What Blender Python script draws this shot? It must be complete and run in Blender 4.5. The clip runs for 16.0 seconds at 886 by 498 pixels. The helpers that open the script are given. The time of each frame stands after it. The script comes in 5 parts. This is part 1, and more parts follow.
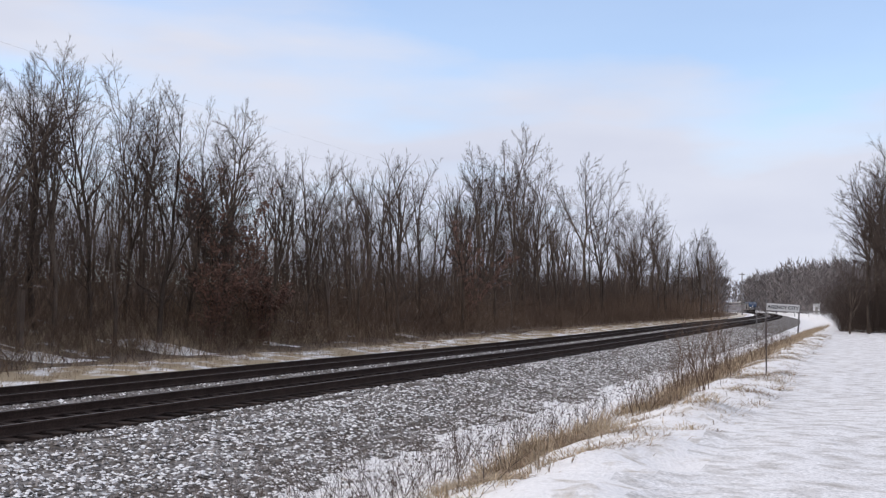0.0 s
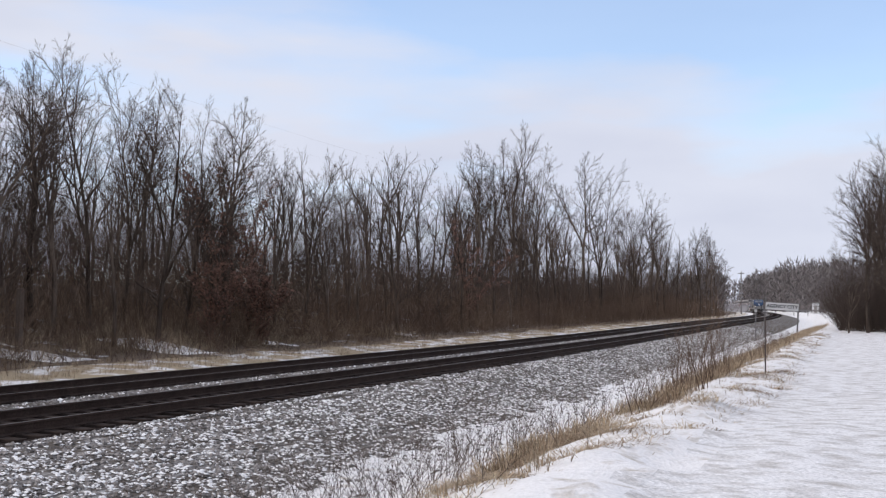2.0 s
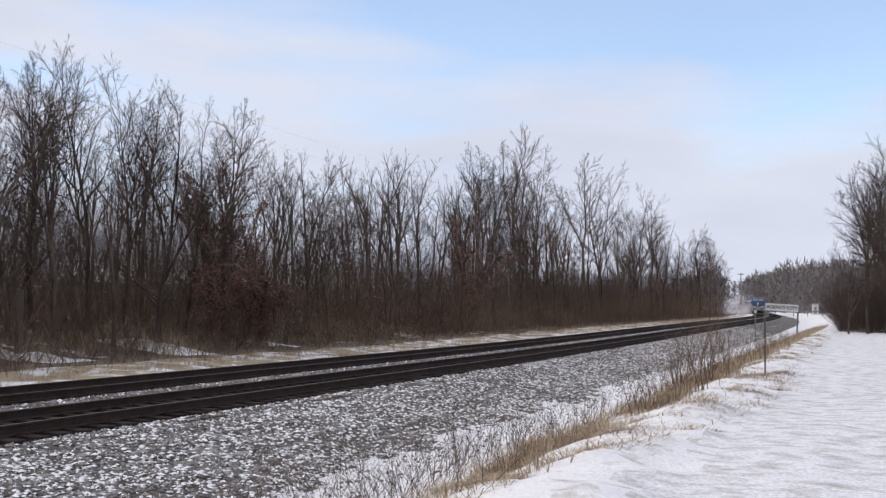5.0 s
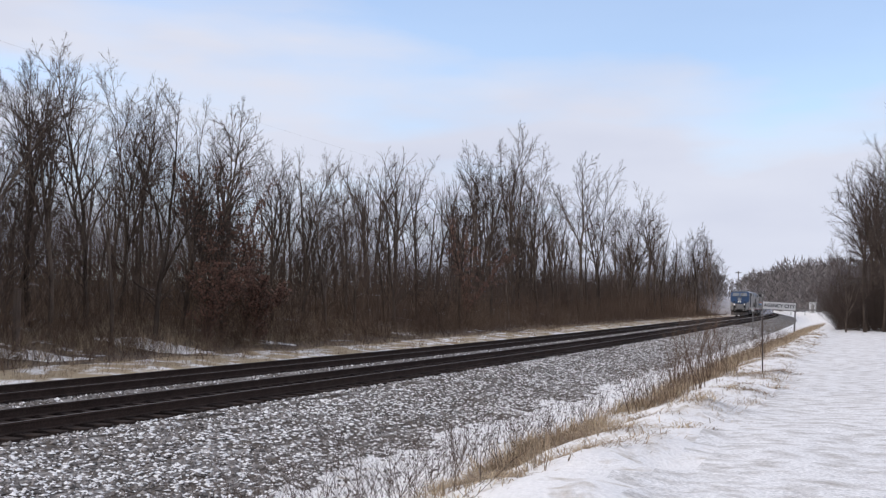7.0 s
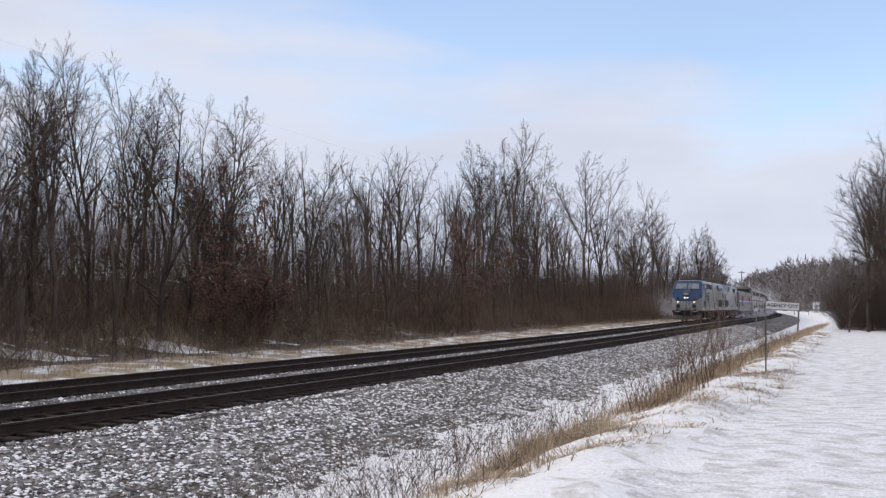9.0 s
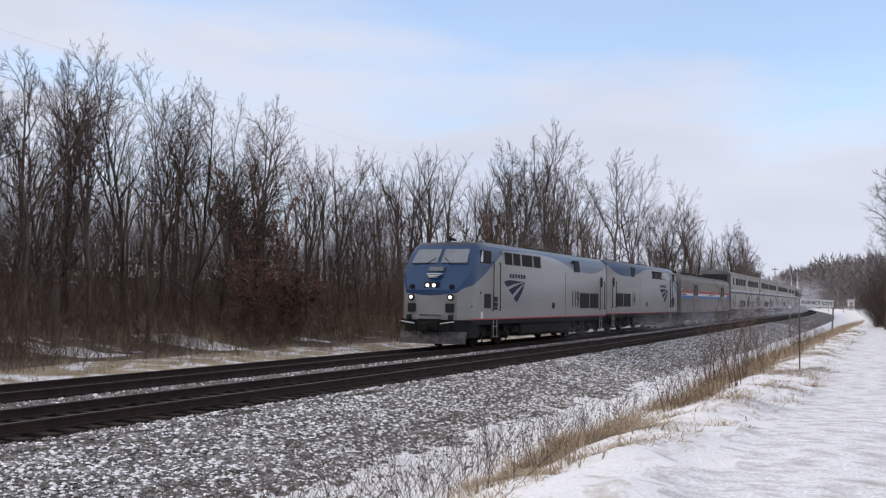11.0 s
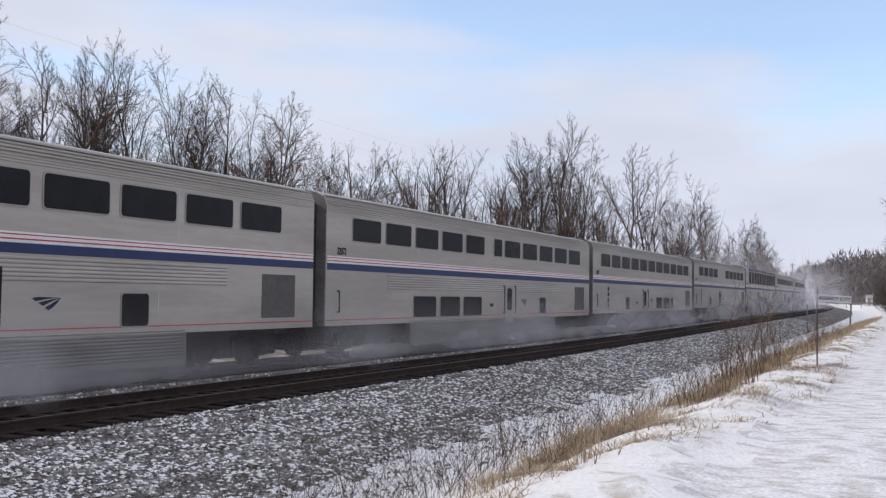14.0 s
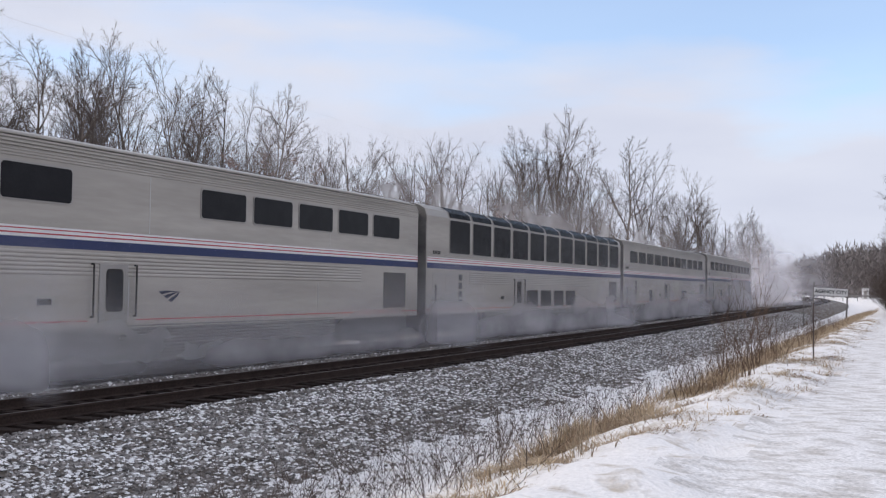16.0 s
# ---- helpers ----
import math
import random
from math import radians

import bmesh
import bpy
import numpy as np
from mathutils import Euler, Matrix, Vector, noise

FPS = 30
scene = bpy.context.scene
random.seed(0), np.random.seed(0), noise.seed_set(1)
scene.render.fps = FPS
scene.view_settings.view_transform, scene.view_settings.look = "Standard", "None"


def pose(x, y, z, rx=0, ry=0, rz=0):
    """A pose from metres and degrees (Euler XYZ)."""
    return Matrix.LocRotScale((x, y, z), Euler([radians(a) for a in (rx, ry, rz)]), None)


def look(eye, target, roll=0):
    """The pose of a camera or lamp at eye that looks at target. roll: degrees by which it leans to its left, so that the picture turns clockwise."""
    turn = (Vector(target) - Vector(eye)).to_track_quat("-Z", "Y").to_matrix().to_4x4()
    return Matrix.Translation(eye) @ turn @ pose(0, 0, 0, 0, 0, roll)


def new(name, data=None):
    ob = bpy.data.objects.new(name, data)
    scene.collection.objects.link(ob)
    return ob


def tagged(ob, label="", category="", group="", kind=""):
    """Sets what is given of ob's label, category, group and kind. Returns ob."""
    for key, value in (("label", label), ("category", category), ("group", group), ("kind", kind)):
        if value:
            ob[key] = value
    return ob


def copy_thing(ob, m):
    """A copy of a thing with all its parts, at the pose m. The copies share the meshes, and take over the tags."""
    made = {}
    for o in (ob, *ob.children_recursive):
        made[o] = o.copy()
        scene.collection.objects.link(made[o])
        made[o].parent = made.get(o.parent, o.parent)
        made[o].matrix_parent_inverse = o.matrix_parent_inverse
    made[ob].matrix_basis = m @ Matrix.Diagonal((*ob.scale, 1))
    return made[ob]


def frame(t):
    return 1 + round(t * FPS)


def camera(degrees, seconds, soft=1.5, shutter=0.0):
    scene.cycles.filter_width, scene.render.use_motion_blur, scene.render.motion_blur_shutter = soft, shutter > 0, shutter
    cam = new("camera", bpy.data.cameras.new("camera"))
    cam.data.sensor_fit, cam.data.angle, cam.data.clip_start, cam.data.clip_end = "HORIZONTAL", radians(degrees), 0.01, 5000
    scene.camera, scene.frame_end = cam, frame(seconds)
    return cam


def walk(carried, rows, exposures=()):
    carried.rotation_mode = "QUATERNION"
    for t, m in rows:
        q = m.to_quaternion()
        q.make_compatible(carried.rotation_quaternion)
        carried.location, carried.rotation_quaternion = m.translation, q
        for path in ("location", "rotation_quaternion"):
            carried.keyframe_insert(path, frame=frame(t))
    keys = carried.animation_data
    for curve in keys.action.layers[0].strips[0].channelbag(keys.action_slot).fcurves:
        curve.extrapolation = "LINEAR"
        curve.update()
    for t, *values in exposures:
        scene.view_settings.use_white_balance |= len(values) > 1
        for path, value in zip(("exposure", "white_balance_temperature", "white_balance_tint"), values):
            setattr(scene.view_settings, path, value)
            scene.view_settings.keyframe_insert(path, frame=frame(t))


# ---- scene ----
# ---- camera and its path ----
# World: x runs along the straight part of the railway, y towards the tracks, z = 0 is the top of the rails.
EYE = (0.0, 0.0, 1.911)
ROLL = 0.71
PATH = [(0, 22.584, 3.166), (0.5, 22.542, 3.129), (1, 22.522, 3.115), (1.5, 22.532, 3.118), (2, 22.538, 3.110), (2.5, 22.535, 3.117),
        (3, 22.536, 3.135), (3.5, 22.535, 3.125), (4, 22.549, 3.149), (5.2, 22.52, 3.165), (6.5, 22.485, 3.175), (7, 22.391, 3.075),
        (7.5, 22.469, 3.172), (8, 22.433, 3.072), (8.5, 22.441, 2.933), (9, 22.563, 3.061), (9.2, 22.69, 3.06), (10.2, 23.7, 2.92), (11.3, 24.58, 2.70),
        (11.5, 24.770, 2.543), (12, 24.881, 2.542), (12.5, 25.091, 2.579), (13, 25.136, 2.592), (13.5, 25.182, 2.623), (14, 25.169, 2.635),
        (14.5, 25.127, 2.584), (15, 25.163, 2.471), (15.5, 25.124, 2.338), (16, 24.987, 2.245)]


def aim(yaw, pitch):
    a, b = radians(yaw), radians(pitch)
    return look(EYE, (EYE[0] + math.cos(a) * math.cos(b), EYE[1] + math.sin(a) * math.cos(b), EYE[2] + math.sin(b)), ROLL)


cam = camera(47.42, 16.0, soft=1.25)
walk(cam, [(t, aim(yaw, pitch)) for t, yaw, pitch in PATH], exposures=[(0, 0.04, 6620, 12), (16, 0.04, 6620, 12)])

# ---- world, sun, exposure ----
SUN_AZ, SUN_EL = radians(112), radians(30)      # azimuth from +x towards +y
world = bpy.data.worlds.new("sky")
scene.world = world
world.use_nodes = True
wn, wl = world.node_tree.nodes, world.node_tree.links
wn.clear()
w_out = wn.new("ShaderNodeOutputWorld")
w_bg = wn.new("ShaderNodeBackground")
w_sky = wn.new("ShaderNodeTexSky")
w_sky.sky_type, w_sky.sun_disc = "NISHITA", False
w_sky.sun_elevation, w_sky.sun_rotation = SUN_EL, math.pi / 2 - SUN_AZ
w_sky.air_density, w_sky.dust_density, w_sky.ozone_density = 1.0, 0.15, 3.0
w_co = wn.new("ShaderNodeTexCoord")
w_map = wn.new("ShaderNodeMapping")
w_map.inputs["Scale"].default_value = (1.0, 1.0, 4.2)
w_map.inputs["Location"].default_value = (0.32, 0.1, 0.25)
w_noise = wn.new("ShaderNodeTexNoise")
w_noise.inputs["Scale"].default_value, w_noise.inputs["Detail"].default_value = 2.6, 6.0
w_noise.inputs["Roughness"].default_value = 0.48
w_ramp = wn.new("ShaderNodeValToRGB")
w_ramp.color_ramp.elements[0].position, w_ramp.color_ramp.elements[1].position = 0.26, 0.48
w_ramp.color_ramp.elements[0].color = (0.30, 0.30, 0.30, 1)
w_noise2 = wn.new("ShaderNodeTexNoise")
w_noise2.inputs["Scale"].default_value, w_noise2.inputs["Detail"].default_value = 3.1, 4.0
w_cloud = wn.new("ShaderNodeValToRGB")
w_cloud.color_ramp.elements[0].position, w_cloud.color_ramp.elements[1].position = 0.35, 0.65
w_cloud.color_ramp.elements[0].color = (4.75, 5.15, 6.2, 1)
w_cloud.color_ramp.elements[1].color = (5.35, 5.75, 6.7, 1)
w_cover = w_noise.outputs["Fac"]
w_flat = wn.new("ShaderNodeVectorMath")         # openings in the cloud are long and flat
w_flat.operation, w_flat.inputs[1].default_value = "MULTIPLY", (1.0, 1.0, 3.2)
wl.new(w_co.outputs["Generated"], w_flat.inputs[0])
for az, el, wide, deep in ((22, 18.5, 0.42, 0.30), (8, 16.5, 0.42, 0.42), (-4, 14.5, 0.3, 0.30), (5, 10, 0.22, 0.18), (24, 9.5, 0.2, 0.10)):
    w_dist, w_gap, w_sub = wn.new("ShaderNodeVectorMath"), wn.new("ShaderNodeMapRange"), wn.new("ShaderNodeMath")
    w_dist.operation, w_gap.interpolation_type, w_sub.operation = "DISTANCE", "SMOOTHSTEP", "SUBTRACT"
    w_dist.inputs[1].default_value = (math.cos(radians(az)) * math.cos(radians(el)), math.sin(radians(az)) * math.cos(radians(el)), 3.2 * math.sin(radians(el)))
    w_gap.inputs["From Min"].default_value, w_gap.inputs["From Max"].default_value = 0.0, wide
    w_gap.inputs["To Min"].default_value, w_gap.inputs["To Max"].default_value = deep, 0.0
    wl.new(w_flat.outputs["Vector"], w_dist.inputs[0]), wl.new(w_dist.outputs["Value"], w_gap.inputs["Value"])
    wl.new(w_cover, w_sub.inputs[0]), wl.new(w_gap.outputs["Result"], w_sub.inputs[1])
    w_cover = w_sub.outputs["Value"]
w_mix = wn.new("ShaderNodeMix")
w_mix.data_type = "RGBA"
w_gain = wn.new("ShaderNodeVectorMath")
w_gain.operation, w_gain.inputs["Scale"].default_value = "SCALE", 1.75
w_bg.inputs["Strength"].default_value = 0.13
for a, b in ((w_co.outputs["Generated"], w_map.inputs["Vector"]), (w_map.outputs["Vector"], w_noise.inputs["Vector"]),
             (w_map.outputs["Vector"], w_noise2.inputs["Vector"]), (w_noise2.outputs["Fac"], w_cloud.inputs["Fac"]),
             (w_cover, w_ramp.inputs["Fac"]), (w_ramp.outputs["Color"], w_mix.inputs["Factor"]),
             (w_sky.outputs["Color"], w_gain.inputs[0]), (w_gain.outputs["Vector"], w_mix.inputs["A"]), (w_cloud.outputs["Color"], w_mix.inputs["B"]),
             (w_mix.outputs["Result"], w_bg.inputs["Color"]), (w_bg.outputs["Background"], w_out.inputs["Surface"])):
    wl.new(a, b)
sun = new("sun", bpy.data.lights.new("sun", "SUN"))
sun.data.energy, sun.data.angle, sun.data.color = 1.7, radians(14), (1.0, 0.92, 0.82)
sun.matrix_world = look((40 * math.cos(SUN_AZ), 40 * math.sin(SUN_AZ), 40 * math.tan(SUN_EL)), (0, 0, 0))


# ---- materials ----
def mat(name, colour, rough=0.7, metal=0.0, second=None, scale=8.0, spread=0.12, bump=0.0, fine=60.0, stretch=(1, 1, 1), vary=0.0, island=False, low=0.4, high=0.6, spec=0.5):
    """Base colour with variation at two scales, fine relief, and a tone per object or per island."""
    m = bpy.data.materials.new(name)
    m.use_nodes = True
    n, l = m.node_tree.nodes, m.node_tree.links
    b = n["Principled BSDF"]
    b.inputs["Roughness"].default_value, b.inputs["Metallic"].default_value = rough, metal
    b.inputs["Specular IOR Level"].default_value = spec
    co, mp = n.new("ShaderNodeTexCoord"), n.new("ShaderNodeMapping")
    mp.inputs["Scale"].default_value = stretch
    l.new(co.outputs["Object"], mp.inputs["Vector"])
    big, small = n.new("ShaderNodeTexNoise"), n.new("ShaderNodeTexNoise")
    big.inputs["Scale"].default_value, big.inputs["Detail"].default_value = scale, 6
    small.inputs["Scale"].default_value, small.inputs["Detail"].default_value = fine, 3
    for q in (big, small):
        l.new(mp.outputs["Vector"], q.inputs["Vector"])
    ramp = n.new("ShaderNodeValToRGB")
    ramp.color_ramp.elements[0].position, ramp.color_ramp.elements[1].position = low, high
    ramp.color_ramp.elements[0].color = (*colour, 1)
    ramp.color_ramp.elements[1].color = (*(second or [min(1, c * (1 + spread)) for c in colour]), 1)
    l.new(big.outputs["Fac"], ramp.inputs["Fac"])
    hsv = n.new("ShaderNodeHueSaturation")
    mr = n.new("ShaderNodeMapRange")
    mr.inputs["From Min"].default_value, mr.inputs["From Max"].default_value = 0.3, 0.7
    mr.inputs["To Min"].default_value, mr.inputs["To Max"].default_value = 1 - spread, 1 + spread
    l.new(small.outputs["Fac"], mr.inputs["Value"])
    last = mr.outputs["Result"]
    if vary:
        src = n.new("ShaderNodeNewGeometry").outputs["Random Per Island"] if island else n.new("ShaderNodeObjectInfo").outputs["Random"]
        vr, mu = n.new("ShaderNodeMapRange"), n.new("ShaderNodeMath")
        vr.inputs["To Min"].default_value, vr.inputs["To Max"].default_value = 1 - vary, 1 + vary
        mu.operation = "MULTIPLY"
        l.new(src, vr.inputs["Value"]), l.new(vr.outputs["Result"], mu.inputs[0]), l.new(last, mu.inputs[1])
        last = mu.outputs["Value"]
    l.new(last, hsv.inputs["Value"]), l.new(ramp.outputs["Color"], hsv.inputs["Color"])
    l.new(hsv.outputs["Color"], b.inputs["Base Color"])
    if bump:
        bp = n.new("ShaderNodeBump")
        bp.inputs["Strength"].default_value, bp.inputs["Distance"].default_value = min(1, bump), 0.02
        l.new(small.outputs["Fac"], bp.inputs["Height"]), l.new(bp.outputs["Normal"], b.inputs["Normal"])
    return m


SNOW = (0.84, 0.82, 0.81)
M_SNOW = mat("snow", SNOW, 0.75, second=(0.50, 0.44, 0.37), scale=3.4, spread=0.08, bump=1.0, fine=20, low=0.55, high=0.74)
M_LANE = mat("snowy lane", (0.80, 0.785, 0.78), 0.8, second=(0.34, 0.30, 0.26), scale=4.0, spread=0.26, bump=0.7, fine=34, stretch=(1.2, 0.7, 1), low=0.44, high=0.84)
M_LITTER = mat("leaf litter", (0.125, 0.088, 0.062), 0.95, second=(0.66, 0.67, 0.70), scale=0.5, spread=0.3, bump=0.8, fine=11, low=0.62, high=0.68)
M_VERGE = mat("snowy dry verge", (0.82, 0.80, 0.79), 0.9, second=(0.40, 0.31, 0.20), scale=0.8, spread=0.15, bump=0.8, fine=14, low=0.40, high=0.52)
M_BALLAST = mat("snow-dusted ballast bed", (0.130, 0.110, 0.095), 0.95, spec=0.1, second=(0.56, 0.54, 0.52), scale=2.6, spread=0.5, bump=1.0, fine=18, stretch=(0.35, 1.8, 1), low=0.50, high=0.74)
M_BED = mat("dark track bed", (0.030, 0.023, 0.020), 0.95, spec=0.1, scale=5, spread=0.4, bump=1.0, fine=30)
M_STONE = mat("ballast stone", (0.20, 0.182, 0.170), 0.9, scale=9, spread=0.25, vary=0.65, island=True, fine=40)
M_SNOWLUMP = mat("snow crust", (0.84, 0.82, 0.81), 0.8, scale=6, spread=0.08, vary=0.12, island=True)
M_RAIL = mat("brown rusted rail steel", (0.038, 0.026, 0.022), 0.8, 0.0, spec=0.12, scale=3, spread=0.3, fine=30)
M_HEAD = mat("worn rail head", (0.11, 0.095, 0.09), 0.55, 0.6, scale=3, spread=0.2, fine=30)
M_TIE = mat("dark creosoted timber", (0.030, 0.022, 0.019), 0.95, spec=0.1, scale=6, spread=0.35, bump=0.6, fine=40, stretch=(1, 0.15, 1), vary=0.4)
M_BARK = mat("grey-brown bark", (0.064, 0.048, 0.039), 0.95, spec=0.1, second=(0.120, 0.094, 0.077), scale=2.5, spread=0.25, fine=30, vary=0.35, stretch=(1, 1, 0.2))
M_TWIG = mat("brown twigs", (0.070, 0.053, 0.045), 0.95, spec=0.1, scale=0.6, spread=0.2, fine=8, vary=0.35)
M_BRUSH = mat("brown understory brush", (0.100, 0.068, 0.052), 0.95, spec=0.1, second=(0.16, 0.112, 0.08), scale=0.25, spread=0.25, fine=3, vary=0.4, island=True)
M_DEADLEAF = mat("withered red-brown leaves", (0.12, 0.060, 0.042), 0.9, scale=1.5, spread=0.3, vary=0.4, island=True)
M_GRASS = mat("dry straw grass", (0.44, 0.345, 0.23), 0.95, second=(0.29, 0.21, 0.14), scale=1.2, spread=0.2, fine=10, vary=0.4, island=True)
# paler and greyer than near twigs: the distance haze is put into this colour
M_FARWOOD = mat("far bare woods greyed for haze", (0.135, 0.120, 0.119), 0.95, scale=0.05, spread=0.2, fine=0.6, vary=0.3, island=True)
M_SILVER = mat("brushed stainless steel, road-grimed", (0.40, 0.366, 0.328), 0.42, 0.3, second=(0.325, 0.296, 0.262), scale=0.5, spread=0.05, fine=5, stretch=(0.3, 1, 2.5))
# road grime, and on the lower decks also the blown snow's shade, as one colour
M_GRIME_SHADE = mat("stainless steel darkened by grime and dust shade", (0.20, 0.19, 0.178), 0.6, 0.15, second=(0.13, 0.122, 0.115), scale=0.7, spread=0.12, fine=6, stretch=(0.3, 1, 2))
M_BAGSIDE = mat("dull stainless steel, brown with grime", (0.235, 0.204, 0.172), 0.5, 0.15, second=(0.165, 0.141, 0.117), scale=0.5, spread=0.07, fine=5, stretch=(0.3, 1, 2))
M_ROOF = mat("weathered grey roof", (0.46, 0.45, 0.44), 0.55, 0.2, scale=0.6, spread=0.1, fine=6)
M_BAGROOF = mat("dull dark grey roof", (0.085, 0.078, 0.074), 0.75, 0.0, scale=0.6, spread=0.15, fine=6)
M_DIAPH = mat("black rubber diaphragm", (0.035, 0.033, 0.033), 0.8, spec=0.12, scale=3, spread=0.3)
M_UNDER = mat("grimy black underframe", (0.016, 0.014, 0.013), 0.8, spec=0.12, scale=4, spread=0.3, bump=0.3)
M_PLOUGH = mat("snow-dusted dark plough paint", (0.06, 0.052, 0.048), 0.7, second=(0.15, 0.13, 0.125), scale=3.5, spread=0.2, low=0.4, high=0.75)
M_SKIRT = mat("dark grey skirt paint", (0.020, 0.019, 0.019), 0.75, spec=0.12, scale=1.0, spread=0.2, fine=8)
M_GLASS = mat("dark tinted window glass", (0.018, 0.018, 0.020), 0.25, scale=2, spread=0.2, spec=0.06)
# pale base colour adds to the gloss as painted sky reflection
M_SCREEN = mat("sky-reflecting windscreen", (0.16, 0.17, 0.18), 0.12, scale=2, spread=0.15, spec=0.9)
M_GRILLE = mat("black intake grille", (0.022, 0.022, 0.023), 0.6, spec=0.12, scale=10, spread=0.3)
M_RED = mat("red stripe paint", (0.40, 0.022, 0.036), 0.5, scale=2, spread=0.1)
M_STRIPEBLUE = mat("navy stripe paint", (0.02, 0.032, 0.10), 0.5, spec=0.3, scale=2, spread=0.1)
M_BAGBLUE = mat("bright blue stripe paint", (0.012, 0.13, 0.42), 0.5, scale=2, spread=0.1)
M_WHITE = mat("white paint", (0.66, 0.65, 0.64), 0.5, scale=2, spread=0.06)
M_NAVY = mat("navy decal", (0.012, 0.018, 0.045), 0.6, spec=0.2, scale=2, spread=0.1)
M_DOOR = mat("grey steel door", (0.29, 0.27, 0.25), 0.5, 0.2, scale=1.5, spread=0.1)
M_SIGNPOST = mat("grey weathered post", (0.16, 0.15, 0.145), 0.8, scale=3, spread=0.2)
M_RUST = mat("dull rusty steel", (0.065, 0.048, 0.042), 0.85, scale=6, spread=0.3)
M_BLACK = mat("black lettering", (0.02, 0.02, 0.022), 0.6, scale=3, spread=0.1)
M_CONCRETE = mat("pale concrete", (0.45, 0.45, 0.44), 0.9, scale=1, spread=0.15)


def lamp_mat(name, colour, power):
    m = bpy.data.materials.new(name)
    m.use_nodes = True
    b = m.node_tree.nodes["Principled BSDF"]
    b.inputs["Base Color"].default_value = (0.8, 0.8, 0.8, 1)
    b.inputs["Emission Color"].default_value, b.inputs["Emission Strength"].default_value = (*colour, 1), power
    return m


M_LAMP = lamp_mat("lit headlamp", (1.0, 0.95, 0.86), 2.2)


def livery():
    """Silver grey body with a blue nose and a blue wave along the roof, split along the body's length."""
    m = mat("silver grey locomotive paint", (0.275, 0.265, 0.255), 0.3, 0.0, spec=0.5, second=(0.235, 0.226, 0.217), scale=0.5, spread=0.04, fine=5, stretch=(0.4, 1, 2))
    n, l = m.node_tree.nodes, m.node_tree.links
    b = n["Principled BSDF"]
    old = b.inputs["Base Color"].links[0].from_socket
    co, sep = n.new("ShaderNodeTexCoord"), n.new("ShaderNodeSeparateXYZ")
    l.new(co.outputs["Object"], sep.inputs["Vector"])
    unit, fc = n.new("ShaderNodeMapRange"), n.new("ShaderNodeFloatCurve")
    unit.inputs["From Min"].default_value, unit.inputs["From Max"].default_value = -10.515, 10.515
    l.new(sep.outputs["X"], unit.inputs["Value"]), l.new(unit.outputs["Result"], fc.inputs["Value"])
    pts = [(0.0, 2.0), (0.018, 2.06), (0.034, 2.34), (0.10, 2.86), (0.147, 3.32), (0.19, 3.74), (0.215, 4.0), (0.48, 4.02), (0.56, 3.9), (0.66, 3.6), (0.76, 3.42), (0.86, 3.42), (0.93, 3.6), (1.0, 4.0)]
    c = fc.mapping.curves[0]
    for i, (x, z) in enumerate(pts):
        if i < 2:
            c.points[i].location = (x, z / 5)
        else:
            c.points.new(x, z / 5)
    for q in c.points:
        q.handle_type = "VECTOR" if q.location[0] < 0.25 else "AUTO"
    fc.mapping.update()
    mul, gt = n.new("ShaderNodeMath"), n.new("ShaderNodeMath")
    mul.operation, mul.inputs[1].default_value = "MULTIPLY", 5.0
    gt.operation = "GREATER_THAN"
    l.new(fc.outputs["Value"], mul.inputs[0]), l.new(sep.outputs["Z"], gt.inputs[0]), l.new(mul.outputs["Value"], gt.inputs[1])
    mx = n.new("ShaderNodeMix")
    mx.data_type = "RGBA"
    mx.inputs["B"].default_value = (0.012, 0.044, 0.110, 1)
    l.new(gt.outputs["Value"], mx.inputs["Factor"]), l.new(old, mx.inputs["A"]), 
    top, roof = n.new("ShaderNodeMath"), n.new("ShaderNodeMix")
    top.operation, top.inputs[1].default_value = "GREATER_THAN", 4.12
    roof.data_type = "RGBA"
    roof.inputs["B"].default_value = (0.045, 0.043, 0.043, 1)
    l.new(sep.outputs["Z"], top.inputs[0]), l.new(top.outputs["Value"], roof.inputs["Factor"])
    l.new(mx.outputs["Result"], roof.inputs["A"]), l.new(roof.outputs["Result"], b.inputs["Base Color"])
    return m


M_LIVERY = livery()


# ---- building helpers ----
def mesh_of(name, verts, faces):
    me = bpy.data.meshes.new(name)
    me.from_pydata(verts, [], faces)
    me.update()
    return me


def part(name, bm, material, parent, label=""):
    """Links a bmesh as one mesh object under a thing or a part."""
    me = bpy.data.meshes.new(name)
    bmesh.ops.recalc_face_normals(bm, faces=bm.faces)
    bm.to_mesh(me)
    bm.free()
    me.materials.append(material)
    ob = new(name, me)
    ob.parent = parent
    return tagged(ob, label)


def raw(name, verts, faces, material, parent=None, smooth=False):
    me = mesh_of(name, verts, faces)
    me.materials.append(material)
    if smooth:
        me.shade_smooth()
    ob = new(name, me)
    ob.parent = parent
    return ob


def thing(name, label, category, group=""):
    ob = new(name)
    ob.empty_display_size = 0.2
    return tagged(ob, label, category, group)


def box(bm, x0, x1, y0, y1, z0, z1, bevel=0.0):
    r = bmesh.ops.create_cube(bm, size=1.0, matrix=Matrix.LocRotScale(((x0 + x1) / 2, (y0 + y1) / 2, (z0 + z1) / 2), None, (abs(x1 - x0), abs(y1 - y0), abs(z1 - z0))))
    if bevel:
        edges = list({e for v in r["verts"] for e in v.link_edges})
        bmesh.ops.bevel(bm, geom=edges, offset=bevel, segments=2, affect="EDGES", profile=0.5)
    return bm


